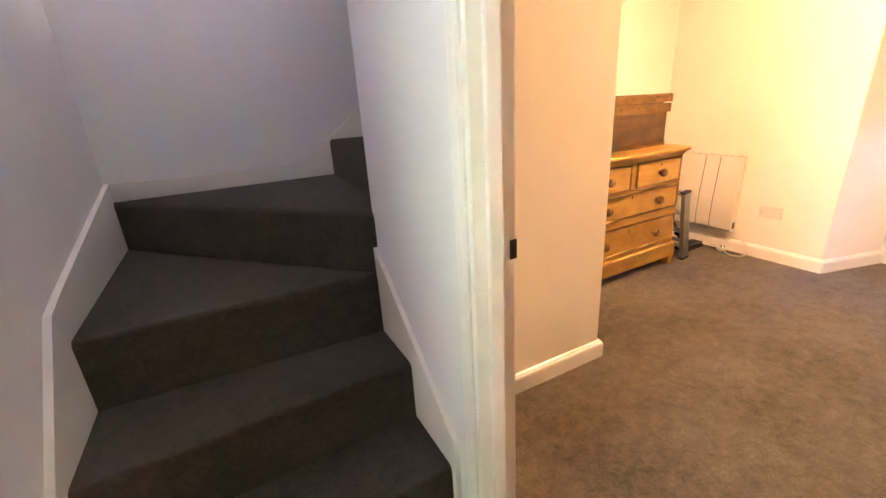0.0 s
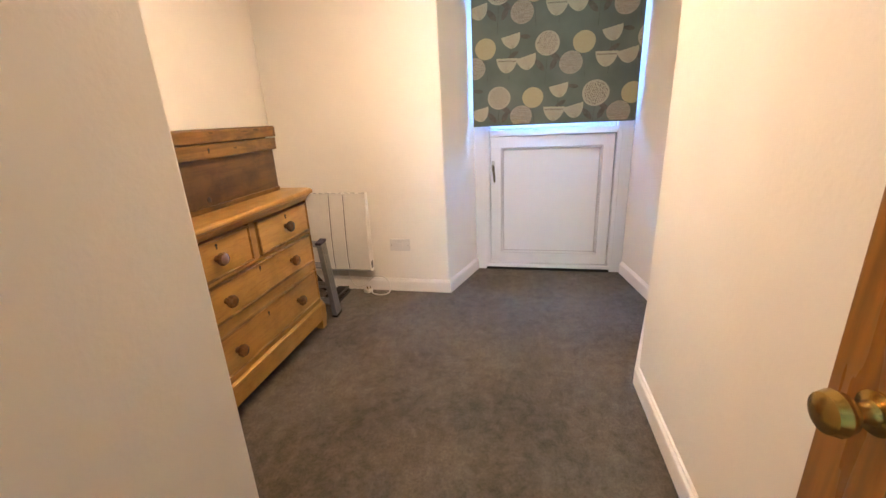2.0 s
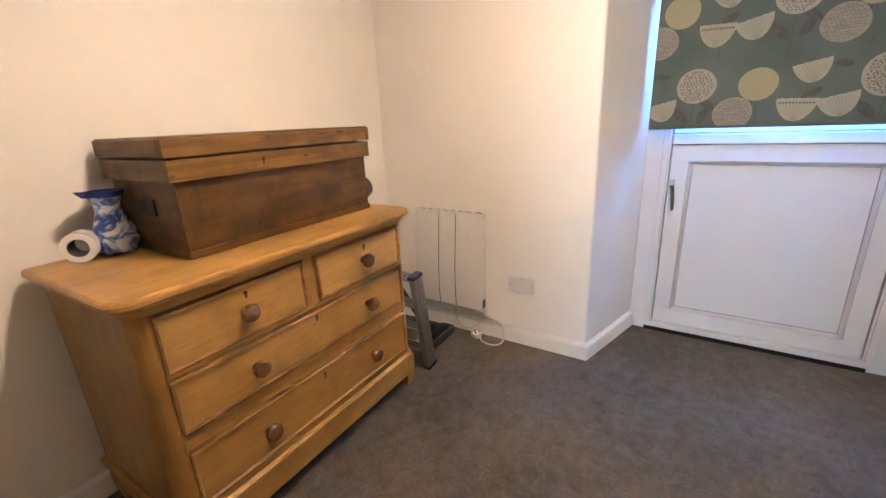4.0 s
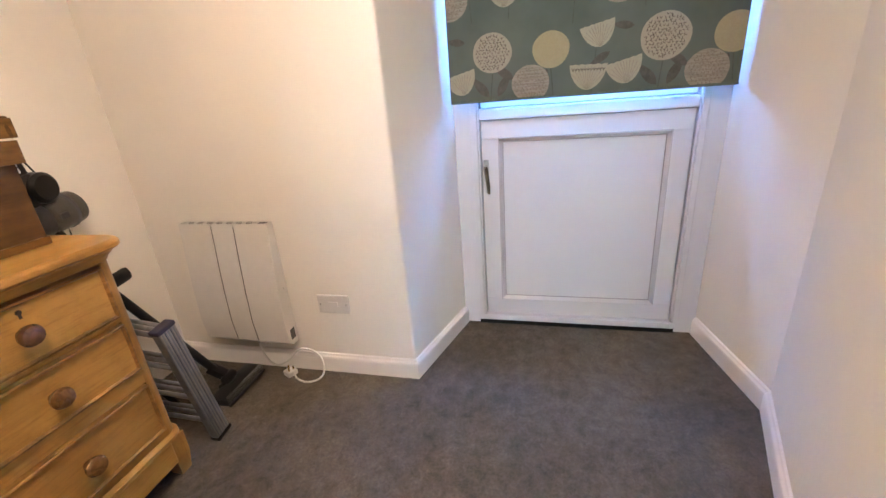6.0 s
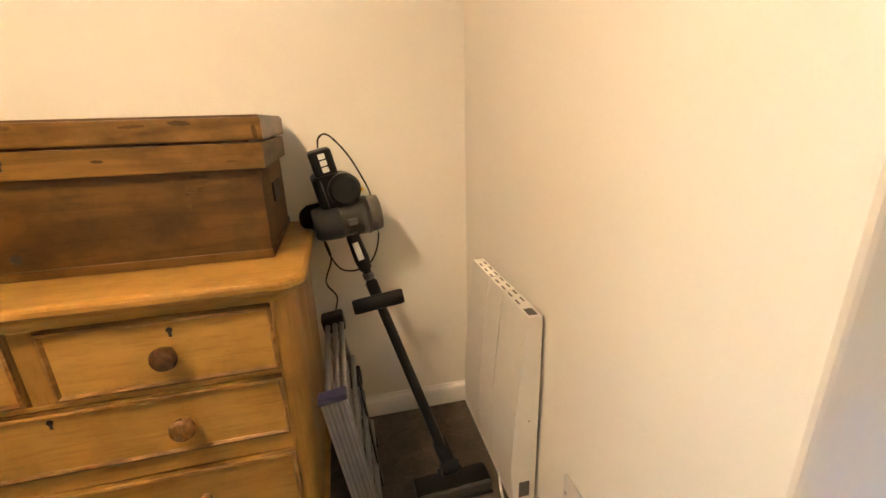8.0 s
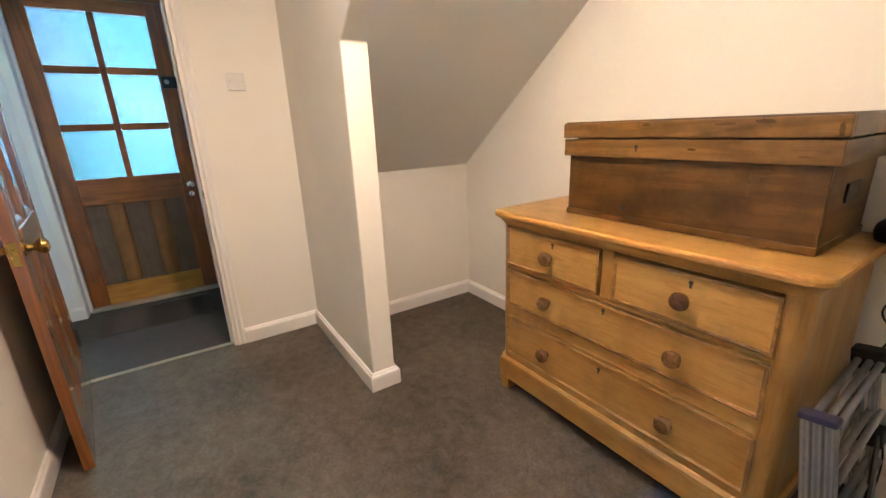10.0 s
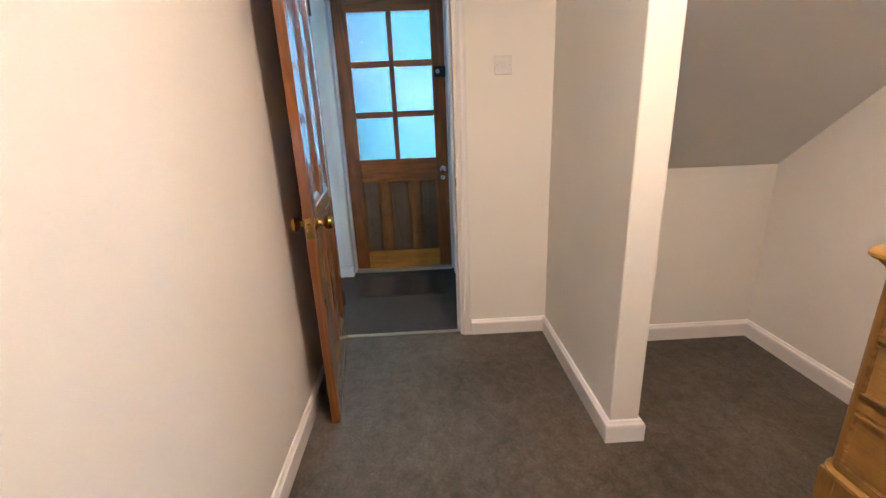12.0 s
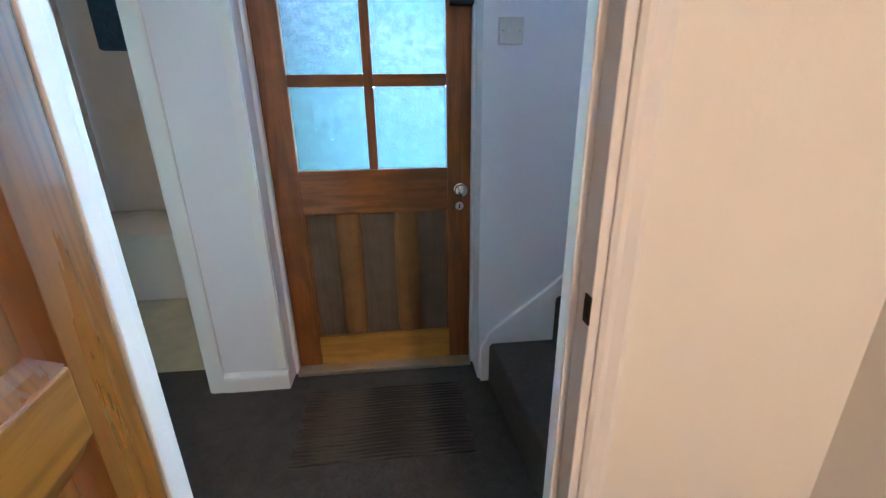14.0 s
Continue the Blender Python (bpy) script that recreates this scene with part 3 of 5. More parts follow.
def panel_door():
    d = thing("door_1", pose(1.300, 0.262, 0, 0, 0, 7.6), "varnished knotty pine panel door standing open against the wall", "door", kind="structure")
    W, H, T = 0.728, 1.955, 0.0175
    st, mz0, mz1, bot, top = 0.098, 0.820, 0.918, 0.20, 1.855
    cx0, cx1 = W / 2 - 0.043, W / 2 + 0.043
    for a, b in ((0.0, st), (W - st, W)):
        part("stile", box(a, -T, 0.008, b, T, H, 0.002), M_PINE_Z, d)
    for a, b in ((0.008, bot), (mz0, mz1), (top, H)):
        part("rail", box(st, -T + 0.0004, a, W - st, T - 0.0004 + (0.004 if a == mz0 else 0), b, 0.007 if a == mz0 else 0.0015, seg=3), M_PINE_X, d)
    for a, b in ((bot, mz0), (mz1, top)):
        part("muntin", box(cx0, -T + 0.0004, a, cx1, T - 0.0004, b, 0.0015), M_PINE_Z, d)
    for x0, x1 in ((st, cx0), (cx1, W - st)):
        for z0, z1 in ((bot, mz0), (mz1, top)):
            p = part("panel", box(x0, -0.004, z0, x1, 0.004, z1), M_PINE_Z, d)
            for side in (-1, 1):
                bm = bmesh.new()
                w, hi = 0.030, T - 0.001
                outer = [(x0, z0), (x1, z0), (x1, z1), (x0, z1)]
                inner = [(x0 + w, z0 + w), (x1 - w, z0 + w), (x1 - w, z1 - w), (x0 + w, z1 - w)]
                mid = [(x0 + w * 0.5, z0 + w * 0.5), (x1 - w * 0.5, z0 + w * 0.5), (x1 - w * 0.5, z1 - w * 0.5), (x0 + w * 0.5, z1 - w * 0.5)]
                loops = [[bm.verts.new((x, side * y, z)) for x, z in ring] for ring, y in ((outer, 0.0035), (outer, hi), (mid, hi - 0.005), (inner, 0.0042))]
                for la, lb in zip(loops, loops[1:]):
                    for i in range(4):
                        bm.faces.new((la[i], la[(i + 1) % 4], lb[(i + 1) % 4], lb[i]))
                part("panel_moulding", bm, M_PINE_Z, p)
    for x, z, a, c in ((0.706, 1.230, 0.013, 0.022), (0.700, 1.077, 0.011, 0.024), (0.405, 1.081, 0.013, 0.020), (0.118, 1.050, 0.013, 0.032), (0.345, 1.060, 0.005, 0.009), (0.283, 1.004, 0.011, 0.017), (0.405, 0.522, 0.008, 0.012), (0.705, 0.552, 0.008, 0.013), (0.33, 1.50, 0.010, 0.018), (0.60, 0.36, 0.008, 0.014)):
        deep = T + 0.0004 if x > W - st or x < st or cx0 < x < cx1 else 0.0044
        part("knot", lathe([(0, -0.0004), (1.0, -0.0004), (0.9, 0.0004), (0, 0.0006)], pose(x, deep, z, -90) @ Matrix.Diagonal((a, c, 1, 1)), 18), M_KNOT, d, "dark brown pine knot", True)
    zk, xk = 0.857, W - 0.066
    round_knob(d, "door_knob", pose(xk, T, zk, -90), M_BRASS, 0.027, 0.056, "polished brass door knob")
    round_knob(d, "door_knob", pose(xk, -T, zk, 90), M_BRASS, 0.027, 0.05, "polished brass door knob")
    part("lock_plate", box(W - 0.0005, -0.012, zk - 0.045, W + 0.0025, 0.011, zk + 0.035, 0.001), M_BRASS, d, "brass mortice latch plate")
    part("latch_bolt", box(W + 0.001, -0.006, zk - 0.012, W + 0.011, 0.007, zk + 0.012, 0.002), M_BRASS, d)
    for z in (0.22, 1.7):
        part("hinge", lathe([(0, 0), (0.006, 0), (0.006, 0.09), (0, 0.09)], pose(-0.004, T + 0.002, z), 10), M_DARKIRON, d)


panel_door()

# ---------------------------------------------------------------- front door


def front_door():
    d = thing("door_2", pose(0, 0.012, 0), "brown hardwood front door with six obscured panes, closed", "door", kind="structure")
    x0, x1 = 0.07, 0.114
    y0, y1, zb, zt = 0.142, 0.948, 0.0225, 2.061
    gy0, gy1, gz0, gz1 = 0.247, 0.851, 0.936, 1.985
    part("stile", box(x0, y0, zb, x1, gy0, zt, 0.003), M_HARD_Z, d)
    part("stile", box(x0, gy1, zb, x1, y1, zt, 0.003), M_HARD_Z, d)
    part("rail", box(x0, gy0, gz1, x1, gy1, zt, 0.002), M_HARD_Y, d)
    part("rail", box(x0, gy0, 0.755, x1, gy1, gz0, 0.003), M_HARD_Y, d)
    part("rail", box(x0, gy0, zb, x1 + 0.001, gy1, 0.172, 0.003), M_HARDFOOT, d, "golden worn bottom rail")
    ym = (gy0 + gy1) / 2
    part("glazing_bar", box(x0 + 0.006, ym - 0.018, gz0, x1 - 0.004, ym + 0.018, gz1, 0.004), M_HARD_Z, d)
    rows = [(gz0, 1.252), (1.297, 1.613), (1.658, gz1)]
    for za, zb2 in ((1.252, 1.297), (1.613, 1.658)):
        for a, b in ((gy0, ym - 0.018), (ym + 0.018, gy1)):
            part("glazing_bar", box(x0 + 0.006, a, za, x1 - 0.005, b, zb2, 0.004), M_HARD_Y, d)
    for za, zb2 in rows:
        for a, b in ((gy0, ym - 0.018), (ym + 0.018, gy1)):
            g = part("pane", box(0.088, a, za, 0.092, b, zb2), M_OBSC, d, "obscured textured glass pane")
            g.visible_shadow = False
    part("lower_panel", box(0.083, gy0, 0.172, 0.095, gy1, 0.755), M_HARDPANEL, d, "faded grey-brown recessed panel")
    for a, b in ((0.368, 0.476), (0.616, 0.724)):
        bm = bmesh.new()
        n = 10
        cy, r = (a + b) / 2, (b - a) / 2
        line = [(cy + r * math.cos(math.pi * k / n), 0.094 + 0.028 * math.sin(math.pi * k / n)) for k in range(n + 1)]
        rings = []
        for z, f in ((0.174, 0.45), (0.181, 0.72), (0.194, 0.92), (0.215, 1.0), (0.72, 1.0), (0.754, 0.96)):
            rings.append([bm.verts.new((0.094 + (x - 0.094) * f, cy + (y - cy) * f, z)) for y, x in line])
        for ra, rb in zip(rings, rings[1:]):
            for k in range(n):
                bm.faces.new((ra[k], ra[k + 1], rb[k + 1], rb[k]))
        bm.faces.new(rings[0])
        bm.faces.new(rings[-1][::-1])
        part("muntin", bm, M_HARDBAR, d, "golden brown rounded upright panel bar", True)
    for a, b in ((gy0, 0.257), (0.841, gy1)):
        part("moulding", box(0.094, a, 0.172, 0.108, b, 0.755, 0.003), M_HARD_Z, d)
    round_knob(d, "door_knob", pose(x1, 0.903, 0.845, 0, 90), M_CHROME, 0.027, 0.045, "round chrome door knob")
    e = part("keyhole_plate", lathe([(0, 0), (0.02, 0), (0.018, 0.004), (0, 0.005)], pose(x1, 0.901, 0.773, 0, 90), 20), M_CHROME, d, "round chrome keyhole plate", True)
    part("keyhole", box(x1 + 0.004, 0.898, 0.762, x1 + 0.006, 0.904, 0.782), M_BLACK, e)
    l = part("rim_lock", box(x1, 0.862, 1.525, x1 + 0.032, 0.952, 1.605, 0.006), M_BLACK, d, "black night latch")
    part("latch_knob", lathe([(0, 0), (0.014, 0), (0.016, 0.014), (0.010, 0.02), (0, 0.02)], pose(x1 + 0.031, 0.892, 1.566, 0, 90), 16), M_STEEL, l)
    fr = thing("door_frame", pose(0, 0, 0), "painted frame around the front door, pale blue-white", "door frame", kind="structure")
    part("jamb", box(0.05, FD_S + 0.001, 0, 0.14, 0.153, 2.075, 0.003), M_WALLHALL, fr)
    part("jamb", box(0.05, 0.961, 0, 0.14, FD_N - 0.001, 2.075, 0.003), M_WALLHALL, fr)
    part("head", box(0.05, FD_S + 0.001, 2.062, 0.14, FD_N - 0.001, 2.099, 0.003), M_HARD_Y, fr)
    part("architrave", box(0.2255, FD_S - 0.045, 0.1, 0.238, FD_S - 0.003, 2.1, 0.003), M_TRIM, fr)
    t = tagged(part("door_sill", prism([(0.05, FD_S + 0.016), (0.168, FD_S + 0.016), (0.168, FD_N - 0.014), (0.05, FD_N - 0.014)], 0.0, 0.022, bevel=0.004), M_STRIP), "brass coloured weather bar under the front door", "threshold", kind="structure")


front_door()


def bathroom_frame():
    fr = thing("door_frame", pose(0, 0, 0), "white painted architrave of the bathroom doorway", "door frame", kind="structure")
    part("jamb", box(0.02, -0.207, 0, 0.235, -0.1905, 2.0, 0.003), M_TRIM, fr)
    part("architrave", box(0.2255, -0.197, 0, 0.243, -0.135, 2.03, 0.005), M_TRIM, fr)
    part("jamb", box(0.02, -0.8995, 0, 0.235, -0.883, 2.0, 0.003), M_TRIM, fr)


bathroom_frame()


def light_switch(name, m, label, gangs=1):
    s = thing(name, m, label, "light switch")
    part("plate", box(-0.043, -0.009, -0.043, 0.043, 0, 0.043, 0.003), M_WHITEPL, s)
    for k in range(gangs):
        x = 0 if gangs == 1 else -0.014 + 0.028 * k
        part("rocker", box(x - 0.009, -0.0125, -0.012, x + 0.009, -0.008, 0.012, 0.002), M_WHITEPL, s)
    for x in (-0.030, 0.030):
        part("screw", lathe([(0, 0), (0.003, 0), (0.003, 0.001), (0, 0.0015)], pose(x, -0.009, 0, 90), 8), M_STEEL, s)


light_switch("light_switch", pose(1.3025, 1.188, 1.455, 0, 0, 90), "white plastic light switch on the cream wall")
light_switch("light_switch", pose(0.2705, 1.07, 1.42, 0, 0, 90), "white plastic double light switch beside the front door", 2)


def doormat():
    d = thing("doormat", pose(0.285, 0.235, 0.0), "brown ribbed striped doormat inside the front door", "doormat")
    part("backing", box(0, 0, 0, 0.40, 0.66, 0.006, 0.002), M_MAT, d)
    me = None
    for k in range(22):
        x = 0.012 + k * 0.0178
        if me is None:
            ob = part("rib", box(-0.005, 0.008, 0.0055, 0.005, 0.652, 0.011, 0.003), M_MAT, d)
            me = ob.data
        else:
            ob = new("rib", me)
            ob.parent = d
        ob.location = (x, 0, 0)


doormat()

# ---------------------------------------------------------------- bathroom glimpse


def bath():
    b = thing("bath", pose(-1.45, -1.55, 0.002), "white enamel bath with a plain side panel", "bath")
    part("side_panel", box(0.66, 0, 0, 0.68, 1.5, 0.40, 0.004), M_BATH, b)
    bm = box(0, 0, 0.40, 0.70, 1.5, 0.45, 0.015)
    part("rim", bm, M_BATH, b, smooth=True)


bath()
tagged(part("hanging_towel", box(-0.55, -0.75, 1.45, -0.51, -0.46, 2.05, 0.015), M_TOWEL), "dark blue cloth hanging in the bathroom", "towel")
tagged(part("towel_rail", tube([Vector((-0.53, -1.59, 2.055)), Vector((-0.53, -0.03, 2.055))], 0.010), M_CHROME), "chrome rail holding the dark cloth", "rail")

# ---------------------------------------------------------------- stable door


def stable_door():
    d = thing("door_3", pose(0, 0, 0), "white plastic stable door, lower leaf shut, glazed upper leaf", "stable door", kind="structure")
    F0, F1 = 4.602, 4.68
    for a, b in ((0.077, 0.185), (1.061, 1.175)):
        part("frame_jamb", box(F0, a, 0.0, F1, b, 2.048, 0.003), M_UPVC, d)
    for a, b in ((0.143, 0.185), (1.061, 1.104)):
        part("frame_bead", box(F0 - 0.012, a + 0.008, 0.045, F0 + 0.001, b - 0.006, 2.04, 0.004), M_UPVC, d)
    part("frame_head", box(F0, 0.185, 1.98, F1, 1.061, 2.048, 0.003), M_UPVC, d)
    # unseen boards added behind the leaves to stop daylight leaking through their gaps
    part("leak_board", box(4.671, 0.12, 0.0, 4.682, 1.13, 1.10), M_UPVC, d)
    for a, b in ((0.12, 0.235), (1.015, 1.13)):
        part("leak_strip", box(4.671, a, 1.10, 4.682, b, 2.045), M_UPVC, d)
    part("leak_strip", box(4.671, 0.235, 1.95, 4.682, 1.015, 2.045), M_UPVC, d)
    part("sill", box(4.588, 0.163, 0.024, F1, 1.10, 0.054, 0.004), M_UPVC, d)
    # black strip put in as the shade of the gap below the sill
    part("gap_shade_strip", box(4.592, 0.168, 0.001, F1, 1.095, 0.0235), M_BLACK, d, "black strip standing in for the dark gap under the door sill")
    y0, y1, z0, z1 = 0.190, 1.056, 0.058, 1.028
    py0, py1, pz0, pz1 = 0.268, 0.977, 0.140, 0.946
    leaf = part("lower_leaf", box(4.640, y0, z0, 4.67, y1, z1), M_UPVC, d, "flat white lower leaf")
    for bx in ((4.612, y0, z0, 4.6405, y1, pz0), (4.612, y0, pz1, 4.6405, y1, z1), (4.612, y0, pz0, 4.6405, py0, pz1), (4.612, py1, pz0, 4.6405, y1, pz1)):
        part("leaf_rail", box(*bx, 0.002), M_UPVC, leaf)
    bm = bmesh.new()
    w = 0.016
    outer = [(py0, pz0), (py1, pz0), (py1, pz1), (py0, pz1)]
    inner = [(py0 + w, pz0 + w), (py1 - w, pz0 + w), (py1 - w, pz1 - w), (py0 + w, pz1 - w)]
    loops = [[bm.verts.new((x, y, z)) for y, z in ring] for ring, x in ((outer, 4.616), (outer, 4.607), (inner, 4.620), (inner, 4.630))]
    for la, lb in zip(loops, loops[1:]):
        for i in range(4):
            bm.faces.new((la[i], la[(i + 1) % 4], lb[(i + 1) % 4], lb[i]))
    part("panel_bead", bm, M_UPVC, leaf)
    part("panel", box(4.626, py0 + w - 0.003, pz0 + w - 0.003, 4.641, py1 - w + 0.003, pz1 - w + 0.003), M_UPVC, leaf)
    # grey strips paint in the thin shadow lines on both sides of the bead
    q = 0.0025
    for a0, a1, c0, c1, x in ((py0 + w, py1 - w, pz0 + w, pz1 - w, 4.6195), (py0 - q, py1 + q, pz0 - q, pz1 + q, 4.6105)):
        for bx in ((a0, c0, a1, c0 + q), (a0, c1 - q, a1, c1), (a0, c0 + q, a0 + q, c1 - q), (a1 - q, c0 + q, a1, c1 - q)):
            part("bead_shade_line", box(x, bx[0], bx[1], x + 0.008, bx[2], bx[3]), M_BEADSHADE, leaf, "thin grey line standing in for shade along the panel bead")
    part("weather_bar", box(4.596, y0 - 0.004, 1.029, 4.66, y1 + 0.004, 1.078, 0.006), M_UPVC, d)
    part("drip_lip", box(4.604, y0 - 0.002, 1.0265, 4.66, y1 + 0.002, 1.0295), M_SEAL, d, "grey drip strip")
    u0 = 1.082
    for bx in ((4.625, y0, u0, 4.67, y1, 1.150), (4.625, y0, 1.90, 4.67, y1, 1.978), (4.625, y0, 1.150, 4.67, 0.235, 1.90), (4.625, 1.015, 1.150, 4.67, y1, 1.90)):
        part("upper_rail", box(*bx, 0.003), M_UPVC, d)
    g = part("pane", box(4.645, 0.235, 1.15, 4.651, 1.015, 1.90), M_CLEAR, d, "clear glass of the upper leaf")
    g.visible_shadow = False
    h = part("handle", box(4.604, 1.026, 0.785, 4.613, 1.048, 0.853, 0.003), M_STEEL, d, "worn steel handle plate")
    part("spindle_nut", lathe([(0, 0), (0.014, 0), (0.014, 0.010), (0.010, 0.022), (0, 0.024)], pose(4.606, 1.036, 0.818, 0, -90), 6), M_CHROME, h)
    part("lever", tube(smooth_line([(4.590, 1.036, 0.818), (4.580, 1.034, 0.805), (4.577, 1.030, 0.775), (4.580, 1.027, 0.735), (4.586, 1.026, 0.700)]), lambda q: 0.0065 + 0.003 * math.sin(math.pi * q), 10), M_DARKBRASS, h, "dark worn lever", True)


stable_door()


def blind():
    X, YL, YR, ZB, ZT = 4.524, 1.165, 0.092, 1.109, 2.03
    b = thing("roman_blind", pose(0, 0, 0), "teal fabric blind printed with cream seed heads, lowered halfway", "blind")
    nz, ny = 16, 10

    def sag(y, z):
        return 0.0025 * math.sin(y * 9) * math.sin(z * 6)

    def sheet(depth, thick, inset):
        bm = bmesh.new()
        sides = []
        for d in (depth, depth + thick):
            sides.append([[bm.verts.new((X + d + sag(y, z), y, z)) for y in (YR + inset + (YL - YR - 2 * inset) * j / ny for j in range(ny + 1))] for z in (ZB + (ZT - ZB) * i / nz for i in range(nz + 1))])
        f, k = sides
        for g in sides:
            for i in range(nz):
                for j in range(ny):
                    bm.faces.new((g[i][j], g[i][j + 1], g[i + 1][j + 1], g[i + 1][j]))
        for i in range(nz):
            for j in (0, ny):
                bm.faces.new((f[i][j], f[i + 1][j], k[i + 1][j], k[i][j]))
        for j in range(ny):
            for i in (0, nz):
                bm.faces.new((f[i][j], f[i][j + 1], k[i][j + 1], k[i][j]))
        return bm

    part("fabric", sheet(0.0, 0.002, 0.0), M_FABRIC, b)
    # unseen opaque sheet, added so window light does not reach the printed fabric
    part("lining", sheet(0.007, 0.002, 0.004), M_BLINDBACK, b, "unseen white sheet added behind the fabric to block window light")
    part("hem_bar", box(X - 0.004, YR, ZB - 0.004, X + 0.011, YL, ZB + 0.006, 0.002), M_FABRIC, b)
    part("head_rail", box(X - 0.012, YR - 0.002, ZT - 0.005, X + 0.035, YL, ZT + 0.018, 0.003), M_UPVC, b)

    def flat(name, polys, material, lift, label):
        for poly in polys:
            poly = [(min(max(y, YR + 0.002), YL - 0.002), min(max(z, ZB + 0.002), ZT - 0.01)) for y, z in poly]
            ys, zs = [p[0] for p in poly], [p[1] for p in poly]
            if max(ys) - min(ys) < 0.003 or max(zs) - min(zs) < 0.006:
                continue
            m = bmesh.new()
            m.faces.new([m.verts.new((X - 0.0012 - lift + sag(y, z), y, z)) for y, z in poly])
            bmesh.ops.remove_doubles(m, verts=m.verts, dist=1e-5)
            part(name, m, material, b, label)

    def marks(name, groups, material, lift, label):
        for polys in groups:
            inside = [p for p in polys if all(YR + 0.003 < y < YL - 0.003 and ZB + 0.003 < z < ZT - 0.012 for y, z in p)]
            if inside:
                m = bmesh.new()
                for p in inside:
                    m.faces.new([m.verts.new((X - 0.0012 - lift + sag(y, z), y, z)) for y, z in p])
                part(name, m, material, b, label)

    def seeds(y, z, r, gap):
        out = []
        n = int(r / gap) + 1
        for i in range(-n, n + 1):
            for j in range(-n, n + 1):
                u = (i + 0.5 * (j % 2)) * gap + random.uniform(-0.2, 0.2) * gap
                v = j * gap * 0.9 + random.uniform(-0.2, 0.2) * gap
                if math.hypot(u, v) > 0.84 * r:
                    continue
                a, q = random.uniform(-2.6, 2.6), gap * random.uniform(0.38, 0.55)
                c, s = math.cos(a), math.sin(a)
                out.append([(y + u + c * g - s * h, z + v + s * g + c * h) for g, h in ((-q, q * 0.55), (-q * 0.55, q * 0.6), (0, -q * 0.05), (q * 0.55, q * 0.6), (q, q * 0.5), (0.1 * q, -q * 0.65))])
        return out

    def ribs(y, z, w, h, tilt):
        c, s = math.cos(tilt), math.sin(tilt)
        out = []
        for i in range(-5, 6):
            u1, v1 = w * 0.17 * i, h * 0.44 - h * 0.012 * i * i
            u0, v0 = u1 * 0.10, -h * 0.46
            out.append([(y + c * u - s * v, z + s * u + c * v) for u, v in ((u0 - 0.0008, v0), (u0 + 0.0008, v0), (u1 + 0.0012, v1), (u1 - 0.0012, v1))])
        return out

    def edge_marks(y, z, w, h, tilt):
        c, s = math.cos(tilt), math.sin(tilt)
        out = []
        for i in range(-5, 6):
            u0, v0, q = w * 0.16 * i, h * 0.30, 0.0065
            out.append([(y + c * u - s * v, z + s * u + c * v) for u, v in ((u0 - q, v0 + q), (u0, v0 + 0.2 * q), (u0 + q, v0 + q), (u0, v0 - q))])
        return out

    def disc(y, z, r, k=0.95):
        wob = random.uniform(0, 6)
        return [(y + r * math.cos(a) * (1 + 0.02 * math.sin(3 * a + wob)), z + k * r * math.sin(a)) for a in (2 * math.pi * i / 28 for i in range(28))]

    def fan(y, z, w, h, tilt):
        top = [(-w + 2 * w * i / 12, h * 0.5 + 0.002 * math.sin(i * 2.6)) for i in range(13)]
        low = [(w * math.cos(a), h * 0.5 - h * math.sin(a) ** 1.2) for a in (math.pi * i / 12 for i in range(1, 12))]
        c, s = math.cos(tilt), math.sin(tilt)
        return [(y + c * u - s * v, z + s * u + c * v) for u, v in top + low]

    def leaf(y, z, length, angle):
        out = []
        for i in range(9):
            t = i / 8
            out.append((t * length, 0.17 * length * math.sin(math.pi * t ** 0.8)))
        pts = out + [(t, -v) for t, v in out[-2:0:-1]]
        c, s = math.cos(angle), math.sin(angle)
        return [(y + c * u - s * v, z + s * u + c * v) for u, v in pts]

    def stem(y, z, length, lean):
        return [(y - 0.002, z), (y + 0.002, z), (y + 0.002 + lean, z - length), (y - 0.002 + lean, z - length)]

    P = 0.632
    dots, yel, disc_b, fans, leaves, stems = [], [], [], [], [], []
    seed_marks, soft_marks, rib_marks, tooth_marks = [], [], [], []
    for row in range(-1, 4):
        z = 1.285 + 0.320 * row
        shift = (P / 2) * (row % 2)
        for k in range(-2, 4):
            o = shift + P * k
            big = 0.086 if (k + row) % 2 else 0.078
            dots.append(disc(0.985 + o, z + 0.005, big))
            seed_marks.append(seeds(0.985 + o, z + 0.005, big, 0.0130))
            stems.append(stem(0.985 + o, z - 0.07, 0.17, 0.01))
            leaves += [leaf(0.965 + o, z - 0.16, 0.105, radians(118)), leaf(1.0 + o, z - 0.16, 0.11, radians(48))]
            yel.append(disc(0.757 + o, z - 0.003, 0.070))
            stems.append(stem(0.757 + o, z - 0.06, 0.15, -0.012))
            fans.append(fan(0.583 + o, z + 0.030, 0.063, 0.082, radians(-12)))
            stems.append(stem(0.590 + o, z - 0.01, 0.19, 0.012))
            leaves += [leaf(0.54 + o, z - 0.03, 0.085, radians(-30)), leaf(0.46 + o, z + 0.05, 0.08, radians(8))]
            zb = z - 0.120
            disc_b.append(disc(0.834 + o, zb, 0.074))
            soft_marks.append(seeds(0.834 + o, zb, 0.074, 0.0130))
            leaves += [leaf(0.90 + o, zb + 0.02, 0.10, radians(35)), leaf(0.77 + o, zb + 0.05, 0.06, radians(-70))]
            fans.append(fan(0.617 + o, zb + 0.006, 0.070, 0.092, radians(2)))
